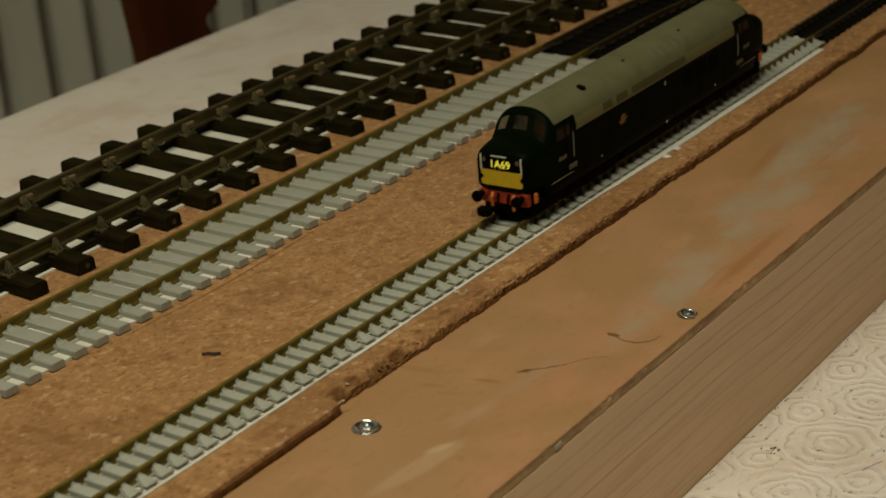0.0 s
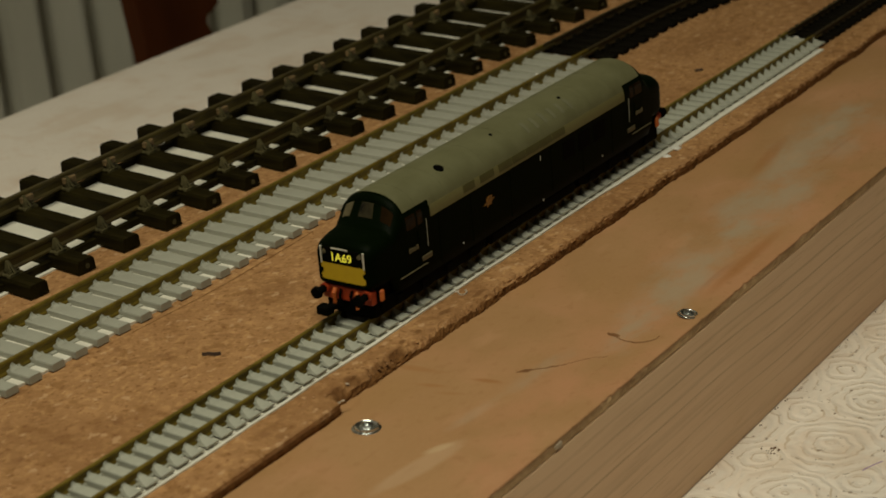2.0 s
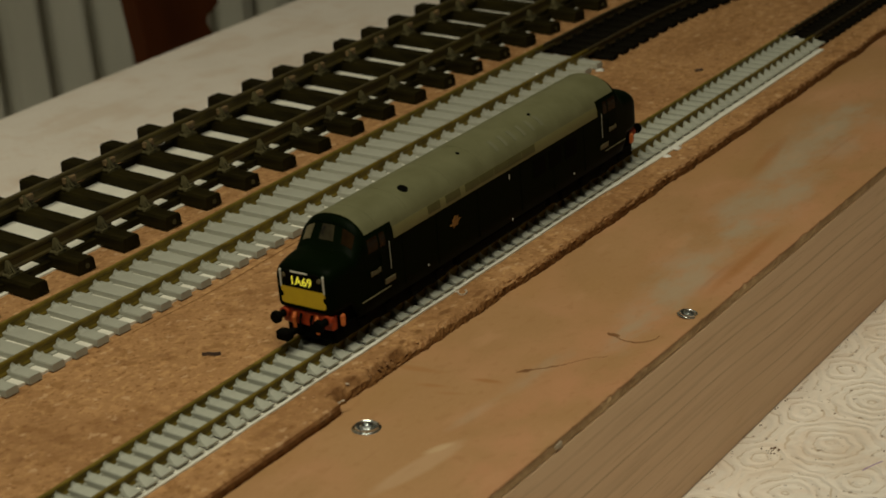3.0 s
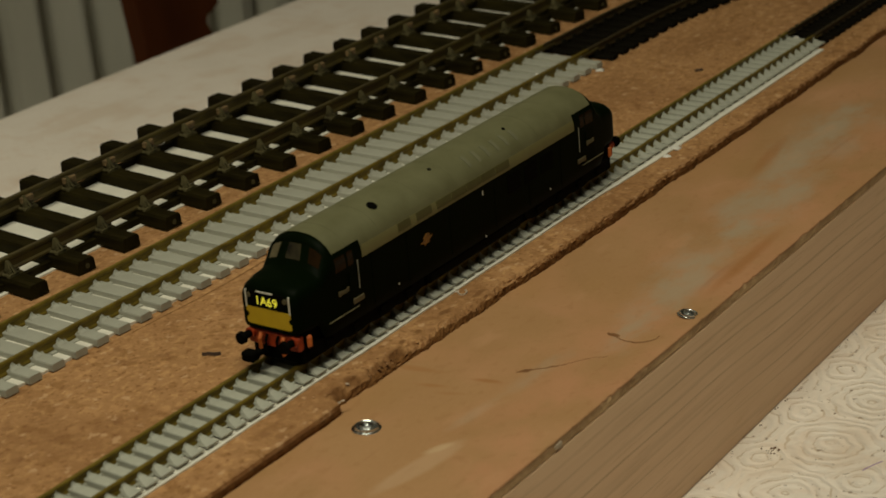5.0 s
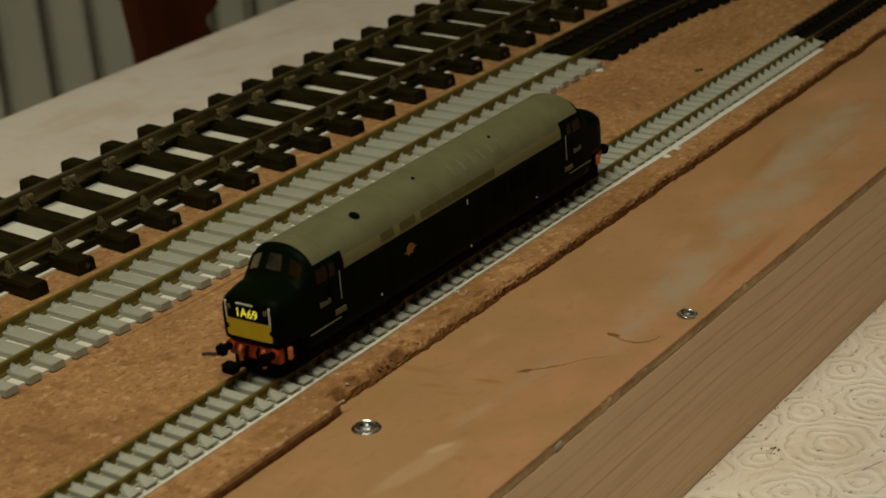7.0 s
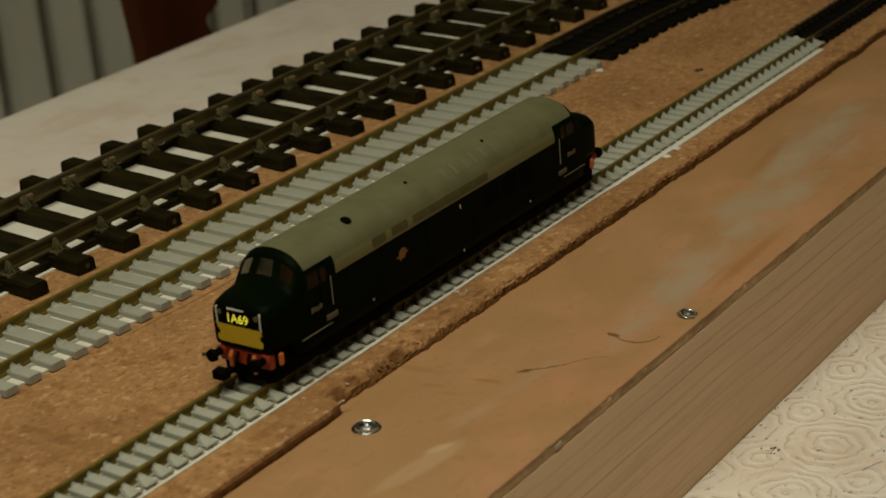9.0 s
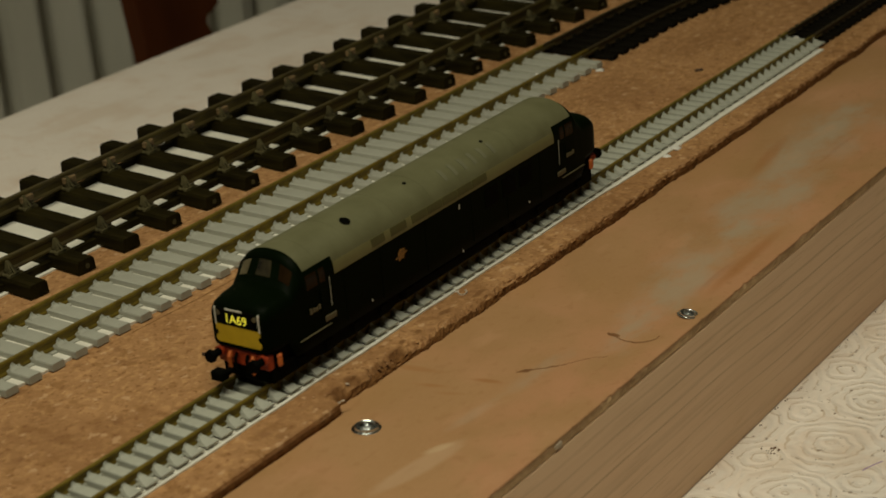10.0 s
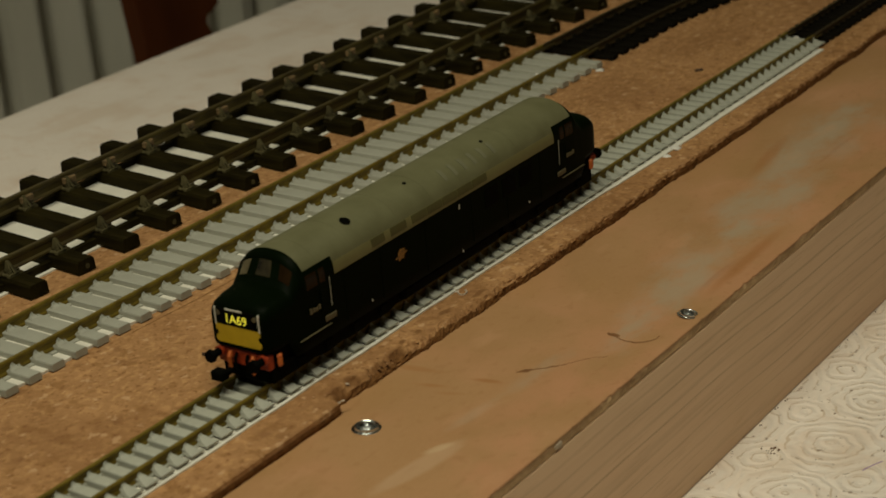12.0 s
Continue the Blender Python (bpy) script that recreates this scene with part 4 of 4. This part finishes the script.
def build_roof():
    bm = bmesh.new()
    patch(bm, -57.2, 57.2, -0.43, 0.43, 24, 36, 0.10)
    for s in (-1, 1):
        patch(bm, -47.3, 47.3, s * 0.43, s * 0.602, 20, 8, 0.10)
    roof = part("roof", bm, ROOF_GREY, loco, "grey-green painted roof", smooth=True)
    for s in (-1, 1):
        for k, u in enumerate((-33.0, -25.5, -17.0, -10.5, -4.0, 2.5, 9.0)):
            part("roof_panel", patch(bmesh.new(), u, u + (6.2 if k else 5.0), s * 0.503, s * 0.588, 2, 4, 0.26), ROOF_PANEL, roof)
        part("gutter", patch(bmesh.new(), -47.3, 47.3, s * 0.50, s * 0.612, 10, 6, 0.16), ROOF_BAND, roof)
    for k in range(6):
        u = 0.0 + k * 4.3
        part("roof_grille", patch(bmesh.new(), u, u + 1.3, -0.36, -0.19, 1, 6, 0.2), ROOF_LIGHT, roof)
    for u in (-52, -40, -22, -8, 30, 42):
        part("roof_seam", patch(bmesh.new(), u, u + 0.25, -0.43, 0.43, 1, 24, 0.14), ROOF_GREY, roof)
    for u, a, r in ((-36.0, -0.175, 1.35), (-11.0, -0.125, 0.5), (21.8, -0.14, 0.5)):
        c = skin_point(u, a, 0.0)
        n = (skin_point(u, a, 1.0) - c).normalized()
        part("exhaust_port", rod(bmesh.new(), c - n * 0.2, c + n * 0.28, r, 14), BLACK, roof, "black round port")


build_roof()


def build_cab(e):
    """Windows, door, rails and transfers at one end: e is -1 for the leading end."""
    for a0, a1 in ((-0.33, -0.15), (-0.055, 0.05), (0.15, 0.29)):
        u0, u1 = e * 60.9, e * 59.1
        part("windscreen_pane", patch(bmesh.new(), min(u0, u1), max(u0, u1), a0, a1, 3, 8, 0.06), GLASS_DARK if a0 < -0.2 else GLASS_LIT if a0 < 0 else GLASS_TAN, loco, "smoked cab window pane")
    part("windscreen_rim", patch(bmesh.new(), min(e * 58.9, e * 58.3), max(e * 58.9, e * 58.3), -0.58, 0.58, 2, 30, 0.12), GREEN, loco)
    for s in (-1, 1):
        a0, a1 = s * 0.49, s * 0.62
        part("cab_side_window", patch(bmesh.new(), *sorted((e * 57.2, e * 53.4)), *sorted((a0, a1)), 2, 4, 0.06), GLASS_DARK, loco, "smoked cab window pane")
        part("cab_side_window", patch(bmesh.new(), *sorted((e * 52.6, e * 50.6)), *sorted((a0, a1)), 2, 4, 0.06), GLASS_DARK, loco, "smoked cab window pane")
        part("cab_door", patch(bmesh.new(), *sorted((e * 53.0, e * 50.0)), *sorted((s * 0.64, s * side_a(8.5))), 1, 4, 0.08), GREEN, loco)
        y = s * 9.45
        part("handrail", rod(bmesh.new(), (e * 49.4, y, 19.2), (e * 49.4, y, 12.3), 0.12, 6), DULL_WHITE, loco, "thin off-white handrail")
        part("handrail", rod(bmesh.new(), (e * 52.8, y, 17.0), (e * 52.8, y, 12.8), 0.13, 6), GREEN, loco)
        for k in range(4):
            u = (-57.2 if e < 0 else 53.0) + k * 1.0
            part("number_bar", box(bmesh.new(), u, u + 0.62, y - 0.25, y - 0.1 if s > 0 else y + 0.02, 13.1 + 0.1 * (k % 2), 14.3 - 0.15 * (k % 3)), PALE, loco, "pale transfer bars")
        part("step_plate", box(bmesh.new(), *sorted((e * 52.2, e * 48.2)), y - 0.2, y + 0.15, 9.2, 10.5, 0.1), PALE, loco, "dull tan step plate")
        part("footboard", box(bmesh.new(), *sorted((e * 61.5, e * 50.4)), y - 0.3, y + 0.12, 8.2, 8.27), PALE, loco, "thin pale line of a footboard")
    # nose end: yellow half panel with two round bites, headcode box, lamp strips
    f = e * 70.8
    t0, t1 = sorted((f - e * 0.3, f + e * 0.14))
    out = [(-6.35, 13.9), (6.35, 13.9)]
    out += [(6.35, 12.9)] + [(6.45 - 0.75 * math.sin(k * math.pi / 6), 11.9 + 0.8 * math.cos(k * math.pi / 6)) for k in range(7)] + [(6.4, 9.9), (5.6, 9.6)]
    out += [(-5.6, 9.6), (-6.4, 9.9)] + [(-6.45 + 0.75 * math.sin(k * math.pi / 6), 11.9 - 0.8 * math.cos(k * math.pi / 6)) for k in range(7)] + [(-6.35, 12.9)]
    part("warning_panel", prism(bmesh.new(), out, "x", t0, t1), YELLOW, loco, "yellow half-height warning panel")
    box_part = part("headcode_box", box(bmesh.new(), *sorted((f - e * 0.3, f + e * 0.2)), -5.0, 5.0, 14.0, 17.9, 0.1), BLACK, loco, "black headcode box")
    part("lamp_strip", box(bmesh.new(), *sorted((f + e * 0.1, f + e * 0.35)), -1.9, 2.9, 17.75, 18.05), WHITE, box_part, "off-white strip")
    for s in (-1, 1):
        part("lamp_bracket", box(bmesh.new(), *sorted((f - e * 0.3, f + e * 0.2)), s * 6.25 - 0.22, s * 6.25 + 0.22, 13.6, 17.9, 0.08), WHITE, loco, "off-white upright strip")
        part("marker_lamp", rod(bmesh.new(), (f - e * 0.3, s * 5.2, 16.7), (f + e * 0.3, s * 5.2, 16.7), 0.6, 12), PALE, loco, "small pale marker lamp")
    if e < 0:
        cu = bpy.data.curves.new("headcode_text", "FONT")
        cu.body, cu.size, cu.align_x, cu.extrude, cu.offset = "1A69", 3.0 * MM, "CENTER", 0.02 * MM, 0.04 * MM
        tmp = new("headcode_source", cu)
        bpy.context.view_layer.update()
        me = bpy.data.meshes.new_from_object(tmp.evaluated_get(bpy.context.evaluated_depsgraph_get()))
        bpy.data.objects.remove(tmp)
        me.materials.clear()
        me.materials.append(LETTER)
        ob = new("headcode", me)
        ob.parent = box_part
        ob.matrix_basis = Matrix(((0, 0, -1, (f - 0.24) * MM), (-1, 0, 0, 0.2 * MM), (0, 1, 0, 14.75 * MM), (0, 0, 0, 1)))
        tagged(ob, "bright yellow headcode characters 1A69")
    # buffer beam on the bogie
    beam = part("buffer_beam", box(bmesh.new(), *sorted((e * 68.4, e * 70.3)), -7.4, 7.4, 4.3, 8.0, 0.3), ORANGE, loco, "red-orange buffer beam")
    for s in (-1, 1):
        part("buffer", rod(rod(bmesh.new(), (e * 70.3, s * 6.2, 7.0), (e * 73.6, s * 6.2, 7.0), 0.9, 12), (e * 73.6, s * 6.2, 7.0), (e * 74.5, s * 6.2, 7.0), 1.55, 16, 1.4), BLACK, beam, "black round buffer")
        part("buffer_collar", rod(bmesh.new(), (e * 70.2, s * 6.2, 7.0), (e * 71.2, s * 6.2, 7.0), 1.3, 12), ORANGE, beam)
        part("beam_end", box(bmesh.new(), *sorted((e * 66.6, e * 68.2)), s * 8.1 - 0.5, s * 8.1 + 0.5, 4.7, 7.8, 0.45), ORANGE_LIGHT, beam, "orange beam end")
        for k, (y, w) in enumerate(((3.3, 0.55), (1.6, 0.35))):
            part("brake_pipe", rod(rod(bmesh.new(), (e * 70.4, s * y, 7.4), (e * 71.2, s * y, 6.2), w, 8), (e * 71.2, s * y, 6.2), (e * 71.0, s * y, 3.2), w * 0.8, 8), ORANGE_LIGHT if k == 0 else BLACK, beam)
    # bogie front, deepened to the rails to keep light from under the beam
    part("bogie_front", box(bmesh.new(), *sorted((e * 61.0, e * 69.2)), -7.2, 7.2, 0.7, 8.9, 0.3), BLACK, loco, "black bogie front, deepened to shade the track")
    c = box(bmesh.new(), *sorted((e * 67.0, e * 73.6)), 2.4, 4.2, 2.5, 3.8, 0.2)
    box(c, *sorted((e * 73.2, e * 76.0)), 1.8, 5.4, 2.2, 4.6, 0.4)
    part("coupling", c, BLACK, loco, "black model coupling")


build_cab(-1)
build_cab(1)


def build_flanks():
    for s in (-1, 1):
        y = s * 9.2
        crest = [(x * 0.72, z * 0.68 + x * 0.12) for x, z in [(-2.6, 0.0), (-1.2, 0.5), (-1.4, 1.3), (0, 1.9), (1.4, 1.3), (1.2, 0.5), (2.6, 0.0), (1.2, -0.5), (1.0, -1.4), (0, -1.0), (-1.0, -1.4), (-1.2, -0.5)]]
        part("crest", prism(bmesh.new(), [(-22.2 + 1.3 * x, 13.9 + 1.25 * z) for x, z in crest], "y", *sorted((y - s * 0.05, y + s * 0.12))), CREST, loco, "orange and gilt crest")
        for u, z, h in ((2.6, 17.1, 1.5), (2.9, 5.3, 0.7), (-34.6, 7.3, 0.6), (34.0, 7.2, 0.5)):
            part("white_mark", box(bmesh.new(), u - 0.15, u + 0.15, *sorted((y - s * 0.05, y + s * 0.14)), z - h * 0.4, z + h * 0.4), WHITE, loco, "tiny off-white mark")
        for u in (-44, -30, -12, 8, 24, 40):
            part("panel_seam", box(bmesh.new(), u - 0.1, u + 0.1, *sorted((y - s * 0.05, y + s * 0.08)), 6.0, 19.0), GREEN, loco)
        for u in (14, 22, 30):
            part("body_grille", box(bmesh.new(), u, u + 6, *sorted((y - s * 0.05, y + s * 0.1)), 12.5, 17.5, 0.05), BLACK, loco)
    tank = box(bmesh.new(), -21, 21, -8.3, 8.3, 1.2, 4.8, 0.8)
    part("fuel_tank", tank, BLACK, loco, "black fuel tank")


build_flanks()
WHEEL_R = {True: 3.3, False: 3.9}
AXLES = [(e * u, small) for e in (-1, 1) for u, small in ((60.5, True), (50.5, False), (40.0, False), (29.5, False))]
wheelsets = []


def build_bogies():
    for e in (-1, 1):
        bogie = part("bogie_frame", box(bmesh.new(), *sorted((e * 22.0, e * 68.5)), -3.0, 3.0, 2.8, 4.7, 0.3), BLACK, loco, "black bogie frame")
        for s in (-1, 1):
            side = [(23, 4.9), (67.5, 4.9), (67.5, 3.0), (63, 1.3), (58, 1.3), (55.5, 1.5), (53, 0.9), (48, 0.9), (45.5, 1.3), (43, 0.9), (37, 0.9), (35, 1.3), (32.5, 0.9), (26.5, 1.1), (23, 2.6)]
            part("side_frame", prism(bmesh.new(), [(e * x, 4.9 - 0.95 * (4.9 - z)) for x, z in side], "y", *sorted((s * 6.9, s * 8.0))), BLACK, bogie)
            for u in (60.5, 50.5, 40.0, 29.5):
                part("axle_box", box(bmesh.new(), e * u - 1.5, e * u + 1.5, *sorted((s * 7.9, s * 8.5)), 1.7, 4.1, 0.3), BLACK, bogie)
    for u, small in AXLES:
        r = WHEEL_R[small]
        bm = bmesh.new()
        for s in (-1, 1):
            rod(bm, (0, s * 4.4, 0), (0, s * 5.6, 0), r, 24)
            rod(bm, (0, s * 3.95, 0), (0, s * 4.4, 0), r + 0.4, 24)
            for k in range(4):
                a = k * math.pi / 2
                rod(bm, (r * 0.55 * math.cos(a), s * 5.5, r * 0.55 * math.sin(a)), (r * 0.55 * math.cos(a), s * 5.75, r * 0.55 * math.sin(a)), 0.5, 6)
        rod(bm, (0, -6.4, 0), (0, 6.4, 0), 0.7, 8)
        ws = part("wheelset", bm, BLACK, loco, "dark metal wheelset")
        ws.location = (u * MM, 0, r * MM)
        wheelsets.append((ws, u, r))


build_bogies()

# the way that the locomotive still has to roll, in millimetres, time by time
ROLL = [(0.0, 106.4), (0.5, 83.5), (1.0, 65.0), (1.5, 49.67), (2.0, 37.88), (2.5, 28.6), (3.0, 22.79), (4.0, 15.3), (5.0, 10.47), (5.5, 8.54), (6.0, 6.70),
        (6.5, 4.95), (7.0, 3.65), (8.0, 1.75), (9.0, 0.48), (9.5, 0.0), (10.0, 0.0), (12.0, 0.0)]


def remaining(t):
    ts, ds = [r[0] for r in ROLL], [r[1] for r in ROLL]
    k = max(0, min(len(ts) - 2, sum(1 for v in ts if v <= t) - 1))
    slope = lambda i: 0.0 if i >= len(ts) - 3 else (ds[i + 1] - ds[max(i - 1, 0)]) / (ts[i + 1] - ts[max(i - 1, 0)]) if i else -49.5
    h = ts[k + 1] - ts[k]
    f = (t - ts[k]) / h
    return ((2 * f ** 3 - 3 * f ** 2 + 1) * ds[k] + (f ** 3 - 2 * f ** 2 + f) * h * slope(k) + (3 * f ** 2 - 2 * f ** 3) * ds[k + 1] + (f ** 3 - f ** 2) * h * slope(k + 1))


def motions():
    times = [k / 10 for k in range(0, 31)] + [3.2 + k * 0.2 for k in range(0, 33)] + [10.0, 11.0, 12.0]
    walk(loco, [(t, pose((LOCO_X + remaining(t)) * MM, 0, RAIL_TOP * MM)) for t in times])
    for ws, u, r in wheelsets:
        walk(ws, [(t, pose(u * MM, 0, r * MM, 0, math.degrees(remaining(t) / r), 0)) for t in times])


motions()
